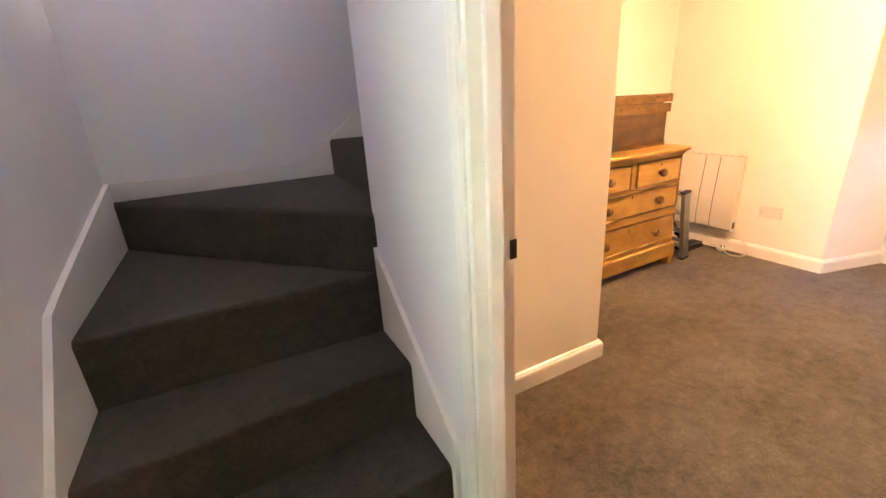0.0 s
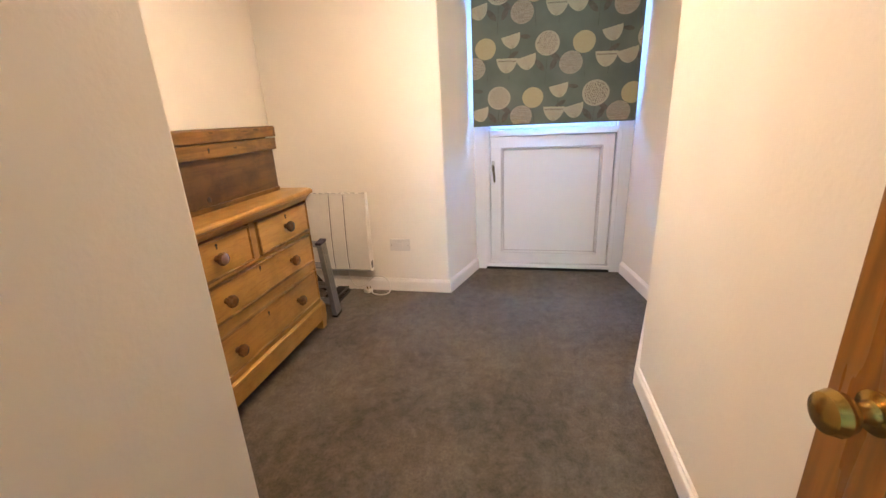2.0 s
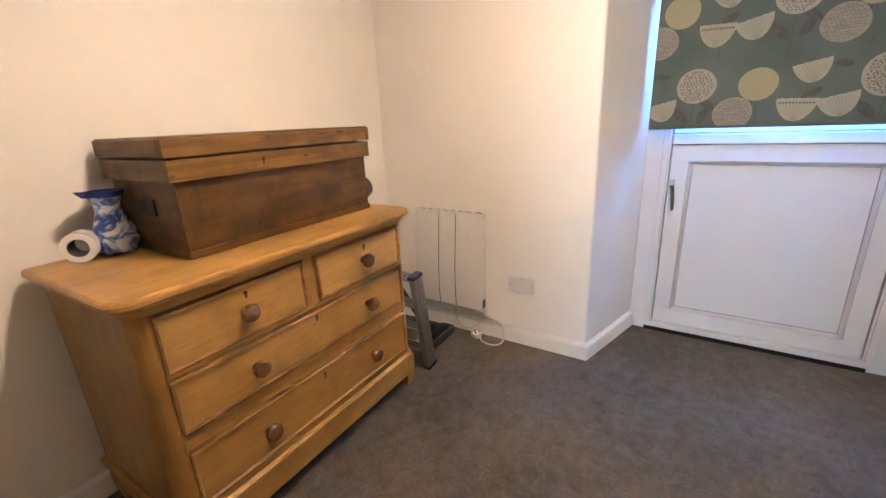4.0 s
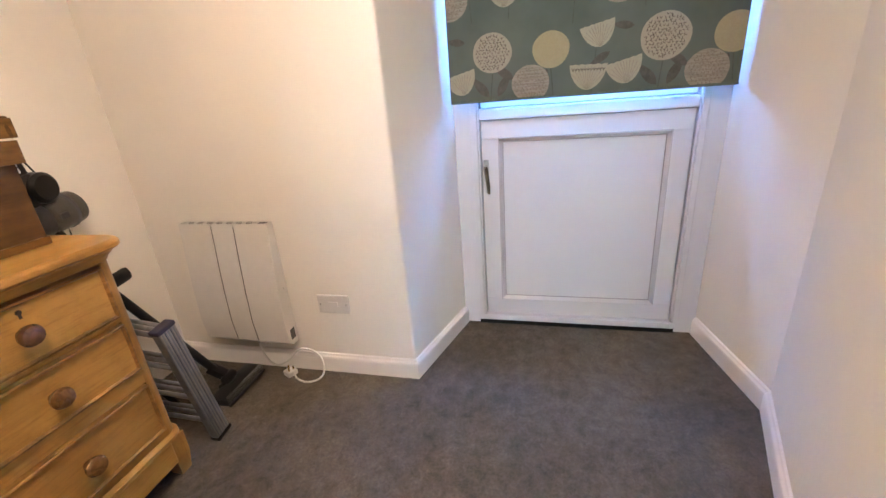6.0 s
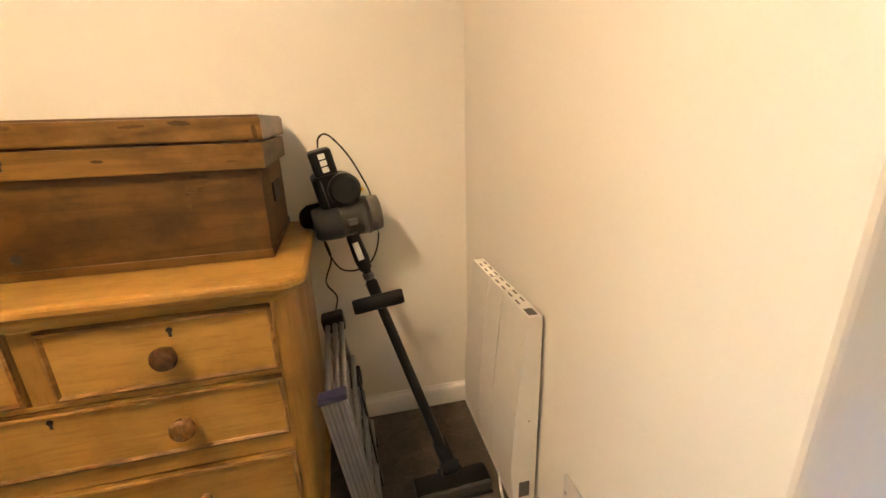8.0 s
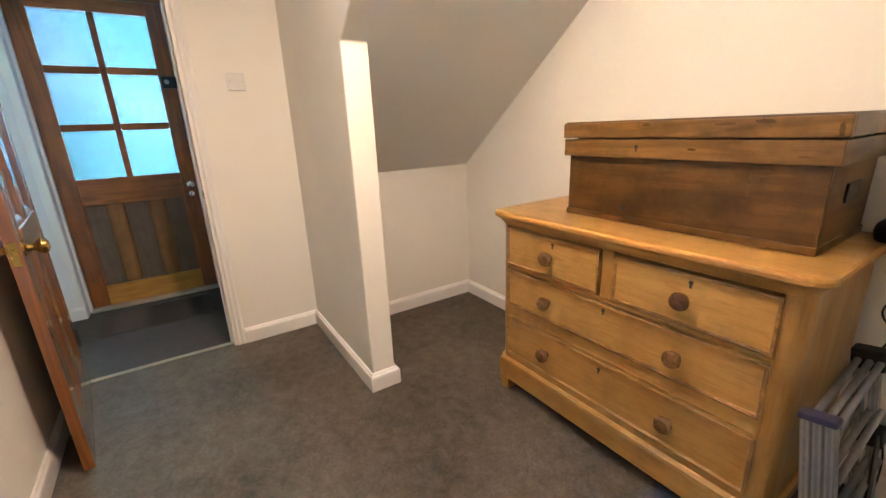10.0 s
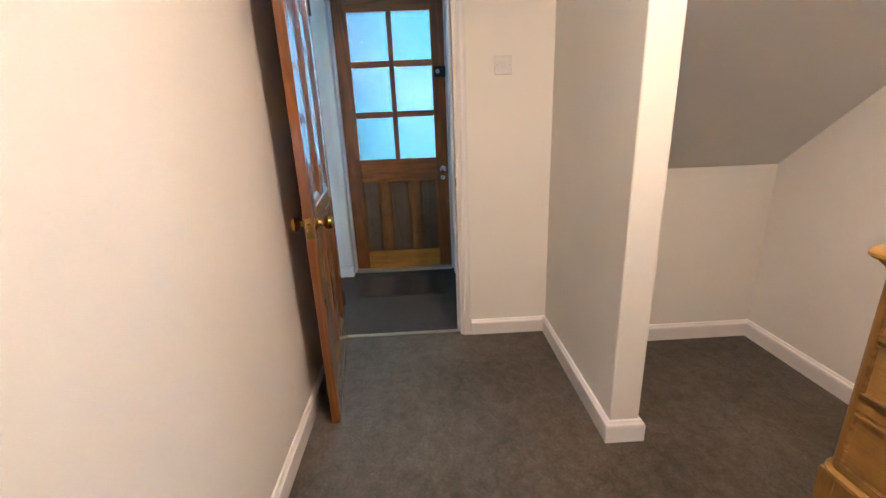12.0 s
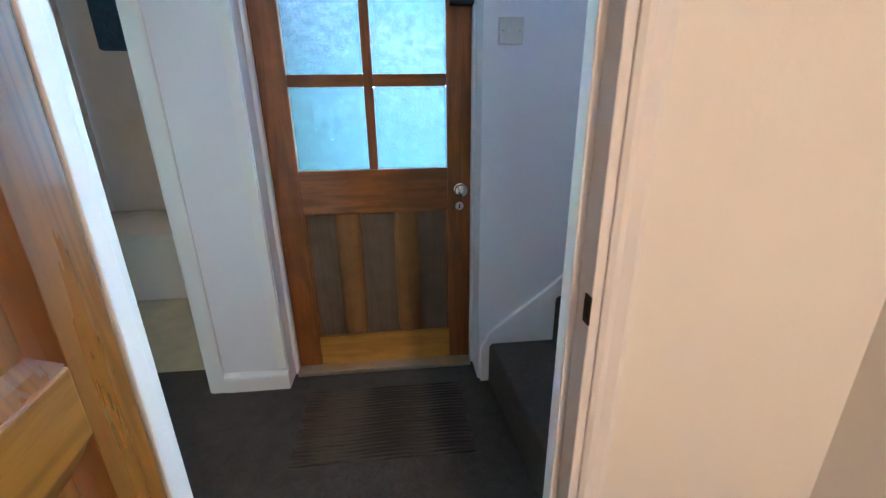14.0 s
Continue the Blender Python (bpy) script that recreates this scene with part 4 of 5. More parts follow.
            fans.append(fan(0.482 + o, zb + 0.016, 0.067, 0.085, radians(-14)))
            for f in ((0.583 + o, z + 0.030, 0.063, 0.082, radians(-12)), (0.617 + o, zb + 0.006, 0.070, 0.092, radians(2)), (0.482 + o, zb + 0.016, 0.067, 0.085, radians(-14))):
                rib_marks.append(ribs(*f))
            tooth_marks.append(edge_marks(0.617 + o, zb + 0.006, 0.070, 0.092, radians(2)))
    flat("printed_stem", stems, M_STEM, 0.0004, "thin grey-green printed stem")
    flat("printed_leaf", leaves, M_LEAF, 0.0008, "brown printed leaf")
    flat("printed_disc", disc_b, M_DISC, 0.0012, "greyish printed disc")
    flat("printed_fan", fans, M_FAN, 0.0016, "cream printed fan flower")
    flat("printed_seed_head", dots, M_DOT, 0.0020, "cream dotted seed head")
    flat("printed_sun", yel, M_YEL, 0.0024, "soft yellow disc")
    marks("printed_rib", rib_marks, M_RIB, 0.0020, "fine ribs of a printed fan")
    marks("printed_tooth", tooth_marks, M_MARK, 0.0024, "dark toothed edge of a printed fan")
    marks("printed_seed", seed_marks, M_MARK, 0.0024, "dark seed marks")
    marks("printed_seed", soft_marks, M_MARKPALE, 0.0016, "soft brown seed marks")


blind()

# ---------------------------------------------------------------- heater and socket


def heater():
    h = thing("electric_heater", pose(4.117, 2.062, 0.157), "slim white electric panel heater mounted above the skirting", "heater")
    W0, W1, H = -0.206, 0.226, 0.562
    front = [(-0.052, -0.008), (-0.072, 0.02), (-0.080, 0.12), (-0.074, 0.26), (-0.060, 0.42), (-0.046, 0.565)]

    def slab(a, b, inset, drop=0.0):
        bm = bmesh.new()
        ring = front + [(-0.010, H), (-0.010, 0.0)]
        rows = [[bm.verts.new((x + (inset if i < len(front) else 0), y, min(max(z, drop), H - drop))) for i, (x, z) in enumerate(ring)] for y in (a, b)]
        n = len(ring)
        bm.faces.new(rows[0])
        bm.faces.new(rows[1][::-1])
        for i in range(n):
            bm.faces.new((rows[0][i], rows[1][i], rows[1][(i + 1) % n], rows[0][(i + 1) % n]))
        return bm

    cuts = [W0, -0.044, 0.064, W1]
    for a, b in zip(cuts, cuts[1:]):
        part("front_panel", slab(a + (0.0032 if a > W0 else 0), b - (0.0032 if b < W1 else 0), 0.0), M_ENAMEL, h, smooth=True)
    # near-black sheet behind the panels paints the shade of the two grooves
    part("groove_backing", slab(W0 + 0.01, W1 - 0.01, 0.003, 0.012), M_SHADOWGAP, h, "dark sheet standing in for shade in the heater grooves")
    for k in range(7):
        y = W0 + 0.075 + k * 0.048
        part("vent", box(-0.040, y, H - 0.001, -0.034, y + 0.026, H + 0.0006), M_SEAL, h)
        part("vent", box(-0.022, y + 0.012, H - 0.001, -0.016, y + 0.038, H + 0.0006), M_SEAL, h)
    part("rating_label", box(-0.040, W0 + 0.012, H - 0.001, -0.018, W0 + 0.046, H + 0.0008), M_GREYPL, h, "grey control label on the heater top")
    part("control_window", box(-0.056, W0 - 0.0015, 0.025, -0.026, W0 + 0.001, 0.075, 0.0005), M_GREYPL, h, "grey control window")
    part("side_screw", lathe([(0, 0), (0.003, 0), (0.003, 0.001), (0, 0.001)], pose(-0.035, W0, 0.27, 90), 8), M_STEEL, h)
    part("wall_bracket", box(-0.011, W0 + 0.03, 0.02, 0.0, W1 - 0.03, H - 0.04), M_GREYPL, h)


heater()


def heater_cable():
    c = thing("heater_cable", pose(0, 0, 0), "white heater flex looping on the carpet to an unplugged plug", "cable")
    part("flex", tube(smooth_line([(4.085, 2.06, 0.157), (4.075, 2.03, 0.07), (4.070, 1.98, 0.03), (4.082, 1.92, 0.05), (4.098, 1.86, 0.105), (4.100, 1.80, 0.106), (4.095, 1.755, 0.075), (4.070, 1.735, 0.02), (4.030, 1.745, 0.0045), (4.005, 1.79, 0.0045), (4.020, 1.845, 0.006), (4.038, 1.868, 0.018)]), 0.0042), M_WHITEPL, c, "", True)
    p = part("plug", box(-0.024, -0.022, 0, 0.024, 0.026, 0.026, 0.007, m=pose(4.048, 1.893, 0.002, 0, 0, -25)), M_WHITEPL, c, "white three-pin plug", True)
    for dx, dy in ((0, 0.012), (-0.011, -0.008), (0.011, -0.008)):
        part("pin", box(-0.003, -0.002, 0.025, 0.003, 0.002, 0.043, m=pose(4.048, 1.893, 0.002, 0, 0, -25) @ pose(dx, dy, 0)), M_BRASS, p)


heater_cable()


def socket():
    s = thing("wall_socket", pose(4.117, 1.648, 0.345, 0, 0, -90), "white plastic blank connection plate with two screws", "socket")
    part("plate", box(-0.073, -0.010, -0.043, 0.073, 0, 0.043, 0.004), M_WHITEPL, s)
    part("raised_panel", box(-0.022, -0.012, -0.010, 0.022, -0.009, 0.012, 0.001), M_WHITEPL, s)
    for x in (-0.060, 0.060):
        part("screw", lathe([(0, 0), (0.0045, 0), (0.0045, 0.001), (0, 0.0015)], pose(x, -0.010, 0, 90), 10), M_STEEL, s)


socket()

# ---------------------------------------------------------------- chest of drawers
CH = dict(x0=2.513, x1=3.548, front=1.951, back=2.478, top=0.848)


def rounded_plan(x0, y0, x1, y1, r, n=7):
    """A plan with its two front corners rounded."""
    pts = [(x1, y1), (x0, y1)]
    pts += [(x0 + r - r * math.cos(math.pi / 2 * k / n), y0 + r - r * math.sin(math.pi / 2 * k / n)) for k in range(n + 1)]
    pts += [(x1 - r + r * math.sin(math.pi / 2 * k / n), y0 + r - r * math.cos(math.pi / 2 * k / n)) for k in range(n + 1)]
    return pts


def stacked(plans):
    bm = bmesh.new()
    rings = [[bm.verts.new((x, y, z)) for x, y in pts] for pts, z in plans]
    n = len(rings[0])
    for a, b in zip(rings, rings[1:]):
        for i in range(n):
            bm.faces.new((a[i], a[(i + 1) % n], b[(i + 1) % n], b[i]))
    bm.faces.new(rings[0][::-1])
    bm.faces.new(rings[-1])
    return bm


def chest_of_drawers():
    w, dp, h = CH["x1"] - CH["x0"], CH["back"] - CH["front"], CH["top"]
    c = thing("chest_of_drawers", pose(CH["x0"], CH["front"], 0, 0, 0, 0.8), "waxed honey pine chest of drawers with turned knobs", "chest of drawers")
    ov = 0.030
    R = 0.058

    def plan(o):
        return rounded_plan(-o, -o, w + o, dp, R)

    part("top_moulding", stacked([(plan(0.002), h - 0.058), (plan(0.006), h - 0.056), (plan(0.008), h - 0.048), (plan(0.016), h - 0.038), (plan(0.020), h - 0.032), (plan(0.020), h - 0.029)]), M_CHEST_X, c, "cove moulding under the top", True)
    part("top", stacked([(plan(0.012), h - 0.029), (plan(0.012), h - 0.0255), (plan(ov), h - 0.025), (plan(ov + 0.004), h - 0.020), (plan(ov + 0.004), h - 0.010), (plan(ov + 0.001), h - 0.004), (plan(ov - 0.005), h)]), M_CHEST_X, c, "pine top board with rounded corners")
    side = 0.043
    for a, b in ((0.0, side), (w - side, w)):
        r = 0.05
        n = 6
        if a == 0:
            pts = [(a, 0.36 * 0 + dp), (a, r)] + [(a + r - r * math.cos(math.pi / 2 * k / n), r - r * math.sin(math.pi / 2 * k / n)) for k in range(1, n + 1)] + [(b, 0.0), (b, dp)]
        else:
            pts = [(b, dp), (a, dp), (a, 0.0)] + [(b - r + r * math.sin(math.pi / 2 * k / n), r - r * math.cos(math.pi / 2 * k / n)) for k in range(n + 1)]
        part("corner_post", prism([(x, min(y, 0.085)) for x, y in pts], 0.060, h - 0.0505), M_CHEST_Z, c, "rounded corner post", True)
        part("side_panel", box(a + (0.003 if a == 0 else 0), 0.088, 0.060, b - (0.003 if a else 0), dp, h - 0.0505, 0.002), M_CHEST_Z, c)
    part("back_panel", box(side, dp - 0.012, 0.09, w - side, dp, h - 0.051), M_CHEST_X, c)
    part("inner_shelf", box(side, 0.03, 0.16, w - side, dp - 0.012, 0.175), M_CHEST_X, c)
    for z0, z1 in ((h - 0.062, h - 0.0505), (0.604, 0.617), (0.388, 0.436), (0.172, 0.198)):
        d = 0.010 if z1 - z0 > 0.03 else 0.004
        part("drawer_rail", box(side, d * 0.4, z0, w - side, 0.05, z1, 0.003), M_CHEST_X, c)
    part("centre_stile", box(w / 2 - 0.022, 0.003, 0.617, w / 2 + 0.022, 0.05, h - 0.062, 0.003), M_CHEST_Z, c)
    g = 0.0055
    fronts = [(side + g, w / 2 - 0.022 - g, 0.617 + g, h - 0.062 - g), (w / 2 + 0.022 + g, w - side - g, 0.617 + g, h - 0.062 - g), (side + g, w - side - g, 0.436 + g, 0.604 - g), (side + g, w - side - g, 0.198 + g, 0.388 - g)]
    for n_front, (x0, x1, z0, z1) in enumerate(fronts):
        d = part("drawer", box(x0, -0.001, z0, x1, 0.40, z1, 0.003), M_CHEST_X, c, "pine drawer front")
        bm = bmesh.new()
        wd = 0.010
        outer = [(x0, z0), (x1, z0), (x1, z1), (x0, z1)]
        inner = [(x0 + wd, z0 + wd), (x1 - wd, z0 + wd), (x1 - wd, z1 - wd), (x0 + wd, z1 - wd)]
        mid = [(x0 + wd * 0.55, z0 + wd * 0.55), (x1 - wd * 0.55, z0 + wd * 0.55), (x1 - wd * 0.55, z1 - wd * 0.55), (x0 + wd * 0.55, z1 - wd * 0.55)]
        loops = [[bm.verts.new((x, y, z)) for x, z in ring] for ring, y in ((outer, 0.001), (outer, -0.007), (mid, -0.009), (inner, -0.0005))]
        for la, lb in zip(loops, loops[1:]):
            for i in range(4):
                bm.faces.new((la[i], la[(i + 1) % 4], lb[(i + 1) % 4], lb[i]))
        part("cock_bead", bm, M_BEAD, d)
        wide = x1 - x0 > 0.6
        xs = [0.275, 0.768] if wide else [0.275 if x0 < w / 2 else 0.768]
        zc = (z0 + z1) / 2
        for x in xs:
            part("knob", lathe([(0, 0), (0.013, 0), (0.011, 0.010), (0.015, 0.014), (0.025, 0.021), (0.0275, 0.031), (0.023, 0.040), (0.012, 0.0445), (0, 0.0455)], pose(x, -0.001, zc, 90), 20), M_KNOBDARK if n_front == 1 else M_KNOBWOOD, d, "darker turned wooden knob" if n_front == 1 else "turned wooden knob", True)
        xk = (x0 + x1) / 2 if wide else xs[0] + 0.012
        zk = zc + 0.055 if wide else zc + 0.052
        part("keyhole", lathe([(0, 0), (0.0065, 0), (0.0065, 0.002), (0, 0.0022)], pose(xk, -0.0005, zk, 90), 12, box(xk - 0.003, -0.0025, zk - 0.016, xk + 0.003, -0.0002, zk)), M_DARKIRON, d, "small dark keyhole")
    part("plinth_moulding", stacked([(rounded_plan(-0.004, -0.006, w + 0.004, dp, 0.055), 0.150), (rounded_plan(-0.012, -0.014, w + 0.012, dp, 0.062), 0.156), (rounded_plan(-0.012, -0.014, w + 0.012, dp, 0.062), 0.166), (rounded_plan(-0.003, -0.004, w + 0.003, dp, 0.055), 0.174)]), M_CHEST_X, c, smooth=True)
    part("plinth", box(0.05, -0.006, 0.062, w - 0.05, 0.03, 0.150, 0.004), M_CHEST_X, c)
    for x0, x1, y0, y1 in ((0.0, 0.055, -0.004, 0.055), (w - 0.055, w, -0.004, 0.055), (0.0, 0.05, dp - 0.05, dp), (w - 0.05, w, dp - 0.05, dp)):
        bm = stacked([([(x0 + 0.008, y0 + 0.008), (x1 - 0.008, y0 + 0.008), (x1 - 0.008, y1 - 0.008), (x0 + 0.008, y1 - 0.008)], 0.0), ([(x0, y0), (x1, y0), (x1, y1), (x0, y1)], 0.07), ([(x0, y0), (x1, y0), (x1, y1), (x0, y1)], 0.152)])
        part("foot", bm, M_CHEST_Z, c)


chest_of_drawers()


def trunk():
    t = thing("wooden_trunk", pose(2.745, 2.094, CH["top"] + 0.001, 0, 0, 0.9), "old dark stained wooden trunk standing on the chest of drawers", "trunk")
    W, D = 0.752, 0.372
    e = 0.016
    for y0, y1 in ((0.0, e), (D - e, D)):
        part("long_side", box(0, y0, 0.012, W, y1, 0.226, 0.002), M_TRUNK_X, t)
    for x0, x1 in ((0.0, e), (W - e, W)):
        part("end_side", box(x0, e, 0.012, x1, D - e, 0.226, 0.001), M_TRUNK_Y, t)
    part("base_board", box(-0.004, -0.006, 0.0, W + 0.004, D + 0.004, 0.022, 0.004), M_TRUNK_X, t)
    k = 0.016
    part("rim_band", box(-k, -k, 0.219, W + k, 0.001, 0.277, 0.002), M_TRUNK_RIM, t)
    part("rim_band", box(-k, D - 0.001, 0.219, W + k, D + k, 0.277, 0.002), M_TRUNK_X, t)
    part("rim_band", box(-k, 0.001, 0.219, 0.001, D - 0.001, 0.277, 0.002), M_TRUNK_Y, t)
    part("rim_band", box(W - 0.001, 0.001, 0.219, W + k, D - 0.001, 0.277, 0.002), M_TRUNK_Y, t)
    lid = part("lid", box(-k, -k, 0.324, W + k, D + k, 0.337, 0.004), M_TRUNK_X, t, "flat boarded lid")
    part("lid_band", box(-k - 0.004, -k - 0.004, 0.283, W + k + 0.004, 0.0, 0.332, 0.003), M_TRUNK_RIM, lid)
    part("lid_band", box(-k - 0.004, D, 0.283, W + k + 0.004, D + k + 0.004, 0.332, 0.003), M_TRUNK_RIM, lid)
    part("lid_band", box(-k - 0.004, 0.0, 0.283, 0.0, D, 0.332, 0.003), M_TRUNK_Y, lid)
    part("lid_band", box(W, 0.0, 0.283, W + k + 0.004, D, 0.332, 0.003), M_TRUNK_Y, lid)
    part("dark_interior", box(0.017, 0.017, 0.03, W - 0.017, D - 0.017, 0.29), M_TRUNK_Y, t)
    part("keyhole", lathe([(0, 0), (0.006, 0), (0.006, 0.002), (0, 0.002)], pose(W * 0.36, -k, 0.255, 90), 12, box(W * 0.36 - 0.0025, -k - 0.002, 0.240, W * 0.36 + 0.0025, -k, 0.255)), M_DARKIRON, t)
    part("knot", lathe([(0, 0), (0.012, 0), (0.010, 0.001), (0, 0.0012)], pose(W * 0.31, 0.0, 0.050, 90), 12), M_DARKIRON, t, "dark knot in the front board")
    for x, y, z, a, c in ((0.30, -k - 0.004, 0.322, 0.016, 0.004), (0.52, -k - 0.004, 0.318, 0.024, 0.004), (0.61, -k - 0.004, 0.322, 0.026, 0.005), (0.756, -k - 0.004, 0.300, 0.006, 0.016), (-0.008, -k, 0.232, 0.008, 0.007), (0.44, -k, 0.250, 0.014, 0.003), (0.70, -k, 0.238, 0.012, 0.003), (0.615, 0.0, 0.196, 0.032, 0.012), (0.600, 0.0, 0.178, 0.016, 0.012), (0.655, 0.0, 0.190, 0.026, 0.006), (0.59, 0.0, 0.150, 0.007, 0.020)):
        mark = bmesh.new()
        edge = [(1 + 0.35 * math.sin(5 * q + 40 * x) * math.sin(3 * q + 9 * z)) for q in (2 * math.pi * n / 18 for n in range(18))]
        mark.faces.new([mark.verts.new((x + a * e * math.cos(2 * math.pi * n / 18), y - 0.0005, z + c * e * math.sin(2 * math.pi * n / 18))) for n, e in enumerate(edge)])
        part("worn_mark", mark, M_TRUNK_MARK, lid if y < -k else t, "dark worn mark in the wood")
    for sx, x in ((-1, 0.0), (1, W)):
        part("end_handle", box(min(x, x + sx * 0.006), D / 2 - 0.055, 0.115, max(x, x + sx * 0.006), D / 2 + 0.055, 0.165, 0.002), M_DARKIRON, t, "dark iron end handle")


trunk()


def jug():
    j = thing("ceramic_jug", pose(2.690, 2.412, CH["top"] + 0.001, 0, 0, 200), "blue and white glazed jug with a deep blue spout rim", "jug")
    part("jug_body", lathe([(0.0, 0), (0.046, 0.0), (0.056, 0.012), (0.061, 0.040), (0.055, 0.072), (0.043, 0.100), (0.035, 0.128), (0.034, 0.150), (0.042, 0.172), (0.048, 0.182), (0.044, 0.182), (0.031, 0.150), (0.036, 0.11), (0.05, 0.03), (0, 0.015)], None, 26), M_GLAZE, j, "", True)
    lip = lathe([(0.0425, 0.172), (0.0495, 0.184), (0.0515, 0.190), (0.047, 0.190), (0.040, 0.176)], None, 26)
    for q in lip.verts:
        if q.co.x > 0.02:
            q.co.x += (q.co.x - 0.02) * 0.9
            q.co.z += (q.co.x - 0.02) * 0.12
    part("rim", lip, M_GLAZEBLUE, j, "deep blue pouring rim", True)
    part("painted_spot", lathe([(0, 0), (0.011, 0), (0.010, 0.001), (0, 0.0012)], pose(-0.052, 0.028, 0.045, 0, -90, -28), 14), M_GLAZEBLUE, j, "dark round painted spot", True)


jug()


def tape_roll():
    t = thing("tape_roll", pose(2.600, 2.405, CH["top"] + 0.0440, 90, 0, -32), "roll of white tape standing on its edge", "tape roll")
    bm = lathe([(0.026, -0.03), (0.0425, -0.03), (0.043, -0.028), (0.043, 0.028), (0.0425, 0.03), (0.026, 0.03)], None, 28)
    bmesh.ops.delete(bm, geom=[f for f in bm.faces if len(f.verts) > 4], context="FACES")
    part("tape", bm, M_PAPER, t, "", True)
    bm = lathe([(0.0235, -0.03), (0.026, -0.0302), (0.026, 0.0302), (0.0235, 0.03)], None, 28)
    bmesh.ops.delete(bm, geom=[f for f in bm.faces if len(f.verts) > 4], context="FACES")
    part("core", bm, M_CARD, t, "dark cardboard core", True)


tape_roll()

# ---------------------------------------------------------------- stick vacuum cleaner


def along(a, b, twist=0.0):
    a, b = Vector(a), Vector(b)
    q = (b - a).to_track_quat("Z", "Y")
    return Matrix.Translation(a) @ q.to_matrix().to_4x4() @ pose(0, 0, 0, 0, 0, twist), (b - a).length


def upright_frame(a, b):
    """A frame at a with z towards b and its y axis facing away from the room."""
    a, b = Vector(a), Vector(b)
    z = (b - a).normalized()
    x = (Vector((1, 0, 0)) - z * z.x).normalized()
    return Matrix.Translation(a) @ Matrix((x, z.cross(x), z)).transposed().to_4x4()


def vacuum():
    v = thing("stick_vacuum", pose(0, 0, 0), "black cordless stick vacuum leaning against the wall", "vacuum cleaner")
    foot, bar, neck = Vector((3.918, 2.168, 0.095)), Vector((3.756, 2.374, 0.585)), Vector((3.686, 2.392, 0.828))
    m, L = along(foot, bar)
    part("wand", lathe([(0, 0), (0.016, 0), (0.017, 0.01), (0.017, L), (0, L)], m, 16), M_BLACK, v, "", True)
    m, L = along(bar, neck)
    part("wand_upper", lathe([(0, 0), (0.020, 0), (0.021, L * 0.24), (0.015, L * 0.28), (0.015, L * 0.42), (0.022, L * 0.46), (0.025, L * 0.60), (0.021, L * 0.95), (0.017, L), (0, L)], m, 18), M_BLACK, v, "", True)
    part("wand_collar", lathe([(0.0155, L * 0.30), (0.019, L * 0.31), (0.019, L * 0.38), (0.0155, L * 0.39)], m, 18), M_GREYPL, v, "dark grey wand collar", True)
    mf = upright_frame(bar, neck)
    part("wand_label", box(-0.010, -0.0275, L * 0.60, 0.010, -0.0225, L * 0.84, 0.001, m=mf), M_PAPER, v, "small white label")
    part("tool_clip", lathe([(0, -0.085), (0.024, -0.085), (0.027, -0.075), (0.027, 0.075), (0.024, 0.085), (0, 0.085)], Matrix.Translation(bar + Vector((0, -0.03, 0))) @ pose(0, 0, 0, 0, 82, 0) @ Matrix.Diagonal((1.0, 0.6, 1.0, 1)), 18), M_BLACK, v, "black accessory brush clipped across the wand", True)
    c = Vector((3.686, 2.382, 0.870))
    m2 = Matrix.Translation(c) @ pose(0, 0, 0, 0, 84, 10)
    bin_ = part("dust_bin", lathe([(0, -0.03), (0.056, -0.03), (0.059, -0.02), (0.060, 0.06), (0.056, 0.098), (0, 0.100)], m2, 26), M_SMOKE, v, "smoky clear dust bin", True)
    part("bin_ring", lathe([(0.0605, 0.048), (0.063, 0.050), (0.063, 0.060), (0.0605, 0.062)], m2, 26), M_GREYPL, bin_, "", True)
    part("bin_end", lathe([(0, -0.112), (0.044, -0.110), (0.053, -0.098), (0.057, -0.06), (0.058, -0.030), (0, -0.030)], m2, 26), M_GREYPL, bin_, "dark grey bin end", True)
    part("bin_latch", box(-0.010, -0.0635, -0.012, 0.010, -0.056, 0.016, 0.002, m=m2 @ pose(0, 0, 0, 0, 0, 0)), M_GREYPL, bin_)
    m3 = Matrix.Translation((3.646, 2.382, 0.960)) @ pose(0, 0, 0, 6, -13, 8)
    part("motor_body", box(-0.052, -0.042, -0.055, 0.030, 0.045, 0.060, 0.016, m=m3, seg=3), M_BLACK, v, "", True)
    part("motor_seam", box(-0.030, -0.0445, -0.045, -0.026, -0.040, 0.050, 0.001, m=m3), M_GREYPL, v)
    part("filter_drum", lathe([(0, -0.052), (0.040, -0.052), (0.050, -0.044), (0.052, -0.010), (0.050, 0.035), (0.040, 0.045), (0, 0.045)], Matrix.Translation((3.676, 2.372, 0.968)) @ pose(0, 0, 0, 90, 0, 12), 26), M_BLACK, v, "", True)
    m4 = Matrix.Translation((3.634, 2.378, 1.004)) @ pose(0, 0, 0, 4, -13, 8)
    part("handle_grip", box(-0.034, -0.030, 0, 0.034, 0.030, 0.085, 0.012, m=m4, seg=3), M_BLACK, v, "", True)
    for k in range(3):
        part("button", box(-0.009, -0.0325, 0.020 + 0.020 * k, 0.011, -0.029, 0.036 + 0.020 * k, 0.002, m=m4), M_PAPER, v, "pale push button")
    part("hose_end", lathe([(0, -0.04), (0.036, -0.038), (0.044, -0.02), (0.044, 0.03), (0.032, 0.042), (0, 0.044)], Matrix.Translation((3.586, 2.400, 0.876)) @ pose(0, 0, 0, 30, 75, 0), 20), M_BLACK, v, "", True)
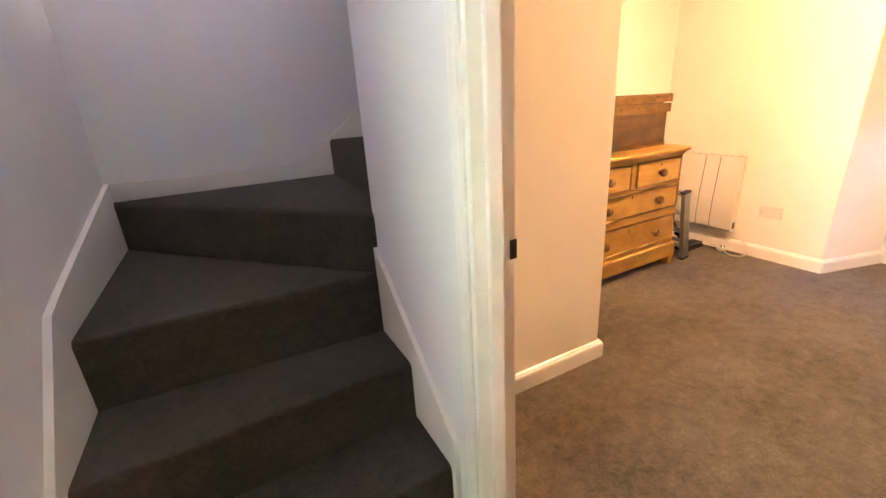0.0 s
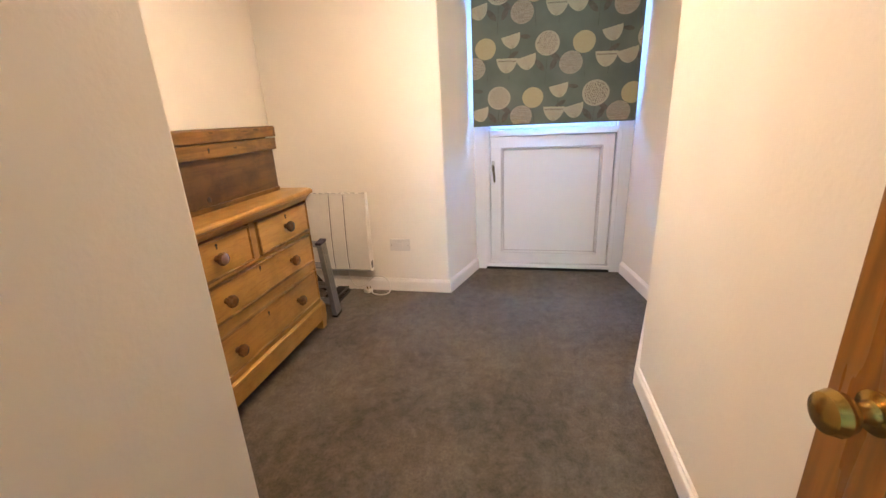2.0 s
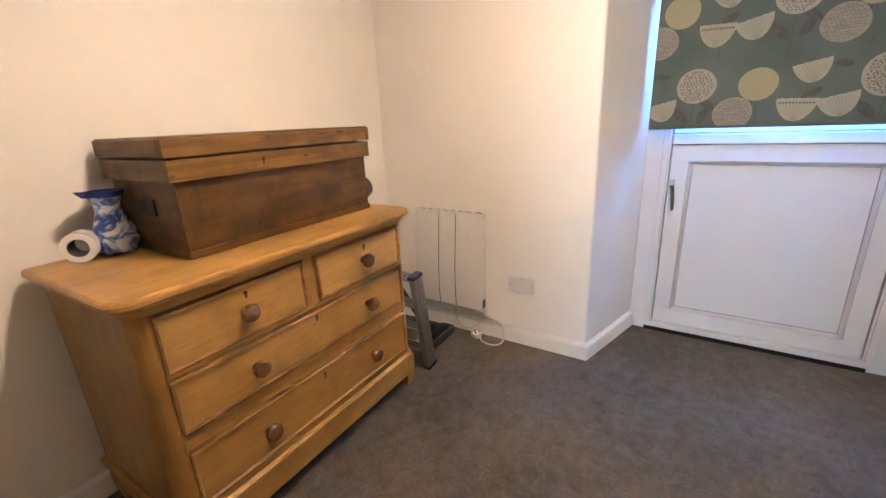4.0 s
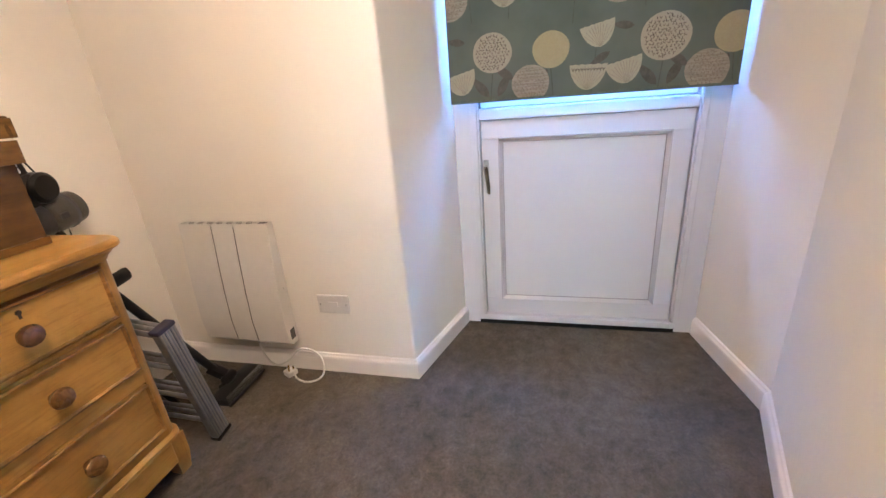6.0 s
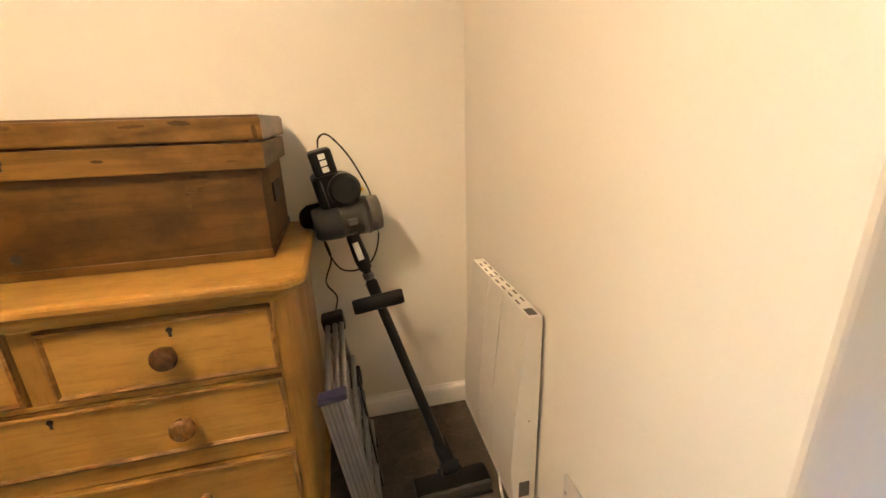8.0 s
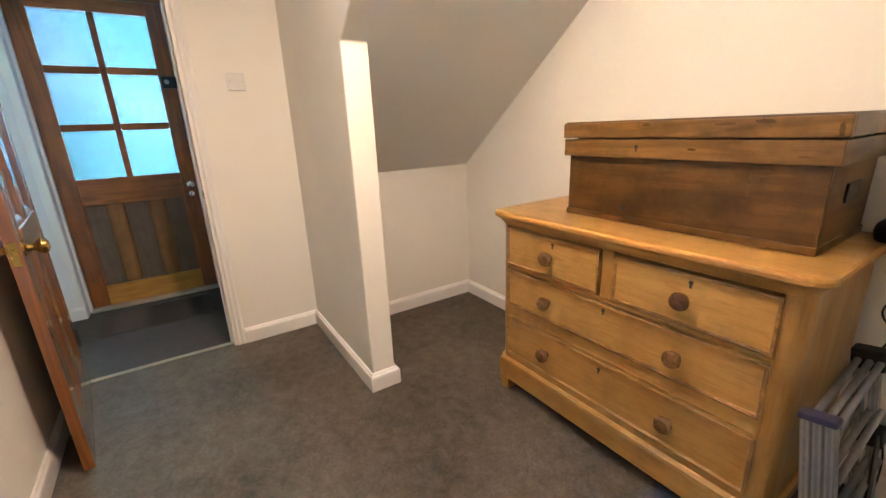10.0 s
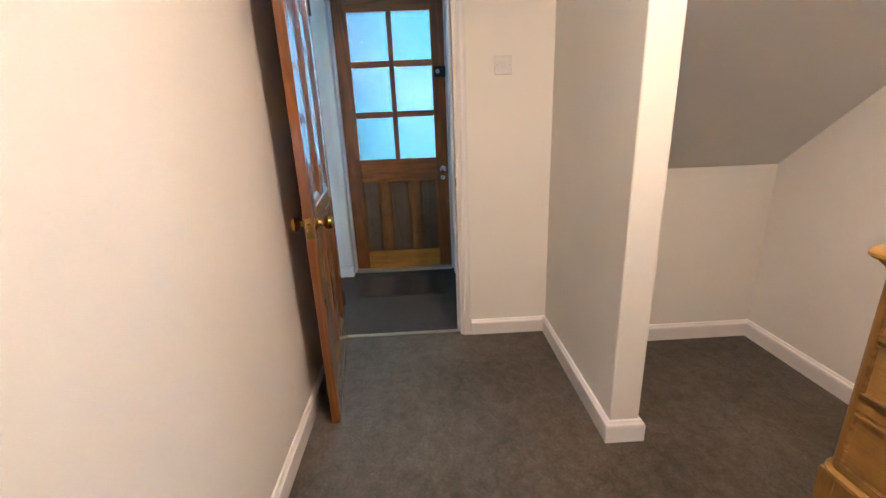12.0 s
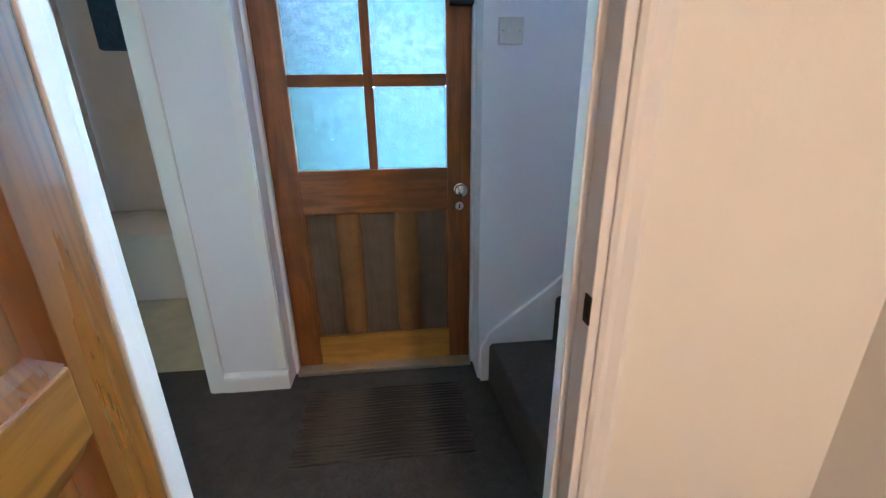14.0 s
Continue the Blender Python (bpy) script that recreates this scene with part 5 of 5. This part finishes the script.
    part("trigger_tab", box(-0.008, -0.01, 0, 0.012, 0.006, 0.010, 0.002, m=Matrix.Translation((3.728, 2.380, 0.956))), M_YELLOW, v, "small yellow release tab")
    part("bracket", box(-0.02, -0.012, 0, 0.02, 0.012, 0.012, 0.003, m=Matrix.Translation(neck + Vector((0.07, 0.02, 0.02)))), M_STEEL, v)
    h = part("floor_head", box(-0.125, -0.045, 0.004, 0.125, 0.045, 0.040, 0.012, m=pose(3.933, 2.085, 0.0, 0, 0, 2)), M_BLACK, v, "", True)
    part("brush_window", box(-0.118, -0.047, 0.012, 0.118, -0.030, 0.043, 0.006, m=pose(3.933, 2.085, 0.0, 0, 0, 2)), M_SMOKE, h, "clear grey brush cover", True)
    part("front_lip", box(-0.122, -0.052, 0.002, 0.122, -0.044, 0.012, 0.002, m=pose(3.933, 2.085, 0.0, 0, 0, 2)), M_BLACK, h)
    part("head_joint", lathe([(0, -0.03), (0.020, -0.03), (0.024, -0.02), (0.024, 0.02), (0.020, 0.03), (0, 0.03)], Matrix.Translation((3.933, 2.122, 0.055)) @ pose(0, 0, 0, 0, 90, 8), 16), M_BLACK, v, "", True)
    m5, L = along((3.933, 2.122, 0.055), foot)
    part("head_neck", box(-0.022, -0.016, -0.005, 0.022, 0.016, L + 0.03, 0.006, m=m5), M_BLACK, v, "", True)
    part("head_badge", box(-0.016, -0.020, 0.02, 0.016, -0.0155, 0.034, 0.001, m=m5), M_PAPER, v, "small white mark")
    for dx in (-0.034, 0.034):
        part("wheel", lathe([(0, -0.008), (0.020, -0.008), (0.021, 0), (0.020, 0.008), (0, 0.008)], Matrix.Translation((3.933 + dx, 2.130, 0.024)) @ pose(0, 0, 0, 0, 90, 0), 14), M_BLACK, v, "", True)


vacuum()


def charger_cable():
    c = thing("charger_cable", pose(0, 0, 0), "thin black charging cable looping behind the vacuum", "cable")
    part("lead", tube(smooth_line([(3.616, 2.380, 1.090), (3.621, 2.385, 1.120), (3.646, 2.40, 1.128), (3.691, 2.42, 1.080), (3.731, 2.43, 1.010), (3.766, 2.445, 0.920), (3.781, 2.46, 0.790), (3.756, 2.44, 0.710), (3.706, 2.42, 0.680), (3.646, 2.41, 0.690), (3.611, 2.41, 0.750), (3.596, 2.42, 0.810)]), 0.0028, 6), M_BLACK, c, "", True)
    part("lead", tube(smooth_line([(3.596, 2.42, 0.810), (3.616, 2.42, 0.730), (3.591, 2.41, 0.650), (3.621, 2.41, 0.590), (3.606, 2.40, 0.510), (3.626, 2.40, 0.390), (3.670, 2.44, 0.200), (3.670, 2.46, 0.004)]), 0.0028, 6), M_BLACK, c, "", True)


charger_cable()

# ---------------------------------------------------------------- folded step stool


def step_stool():
    s = thing("step_stool", pose(3.684, 1.950, 0.0, 0, -8.6, 0), "folded grey aluminium step stool leaning against the chest side", "step stool")

    def extrusion(name, x, y, z0, z1, w, d, parent=s):
        """A ribbed upright aluminium leg."""
        leg = part(name, box(x - w / 2, y, z0, x + w / 2, y + d, z1, 0.002), M_ALU, parent)
        for k in (-0.5, 0.5):
            part("groove", box(x + k * w * 0.5 - 0.002, y - 0.0012, z0 + 0.01, x + k * w * 0.5 + 0.002, y + 0.0005, z1 - 0.004), M_STEEL, leg)
        return leg

    for x in (-0.022, 0.0, 0.022):
        extrusion("front_leg", x, 0.0, 0.012, 0.520, 0.020, 0.030)
    part("leg_cap", box(-0.036, -0.004, 0.516, 0.036, 0.036, 0.532, 0.005), M_CAPBLUE, s, "dark blue plastic end cap")
    part("leg_foot", box(-0.035, -0.004, 0.004, 0.037, 0.034, 0.018, 0.004), M_BLACK, s, "black rubber foot")
    for z, rise in ((0.505, 0.040), (0.36, 0.03), (0.22, 0.02), (0.10, 0.01)):
        for x in (-0.018, 0.006, 0.026):
            part("cross_tube", tube([Vector((x, 0.03, z)), Vector((x, 0.395, z + rise))], 0.0085, 10), M_ALU, s, "", True)
    for x in (-0.020, 0.012):
        extrusion("rear_leg", x, 0.375, 0.012, 0.545, 0.020, 0.028)
    part("hinge_bracket", box(-0.034, 0.360, 0.515, 0.036, 0.412, 0.572, 0.007), M_BLACK, s, "black plastic hinge bracket")
    part("hinge_bracket", box(-0.012, 0.345, 0.30, 0.040, 0.410, 0.345, 0.007), M_BLACK, s, "black plastic hinge bracket")
    part("leg_foot", box(-0.034, 0.370, 0.004, 0.030, 0.408, 0.020, 0.004), M_BLACK, s, "black rubber foot")
    part("brace", box(0.030, 0.05, 0.12, 0.036, 0.09, 0.47, 0.002, m=pose(0, 0, 0, -30) @ pose(0, 0.06, 0)), M_BLACK, s, "folded dark locking brace")


step_stool()
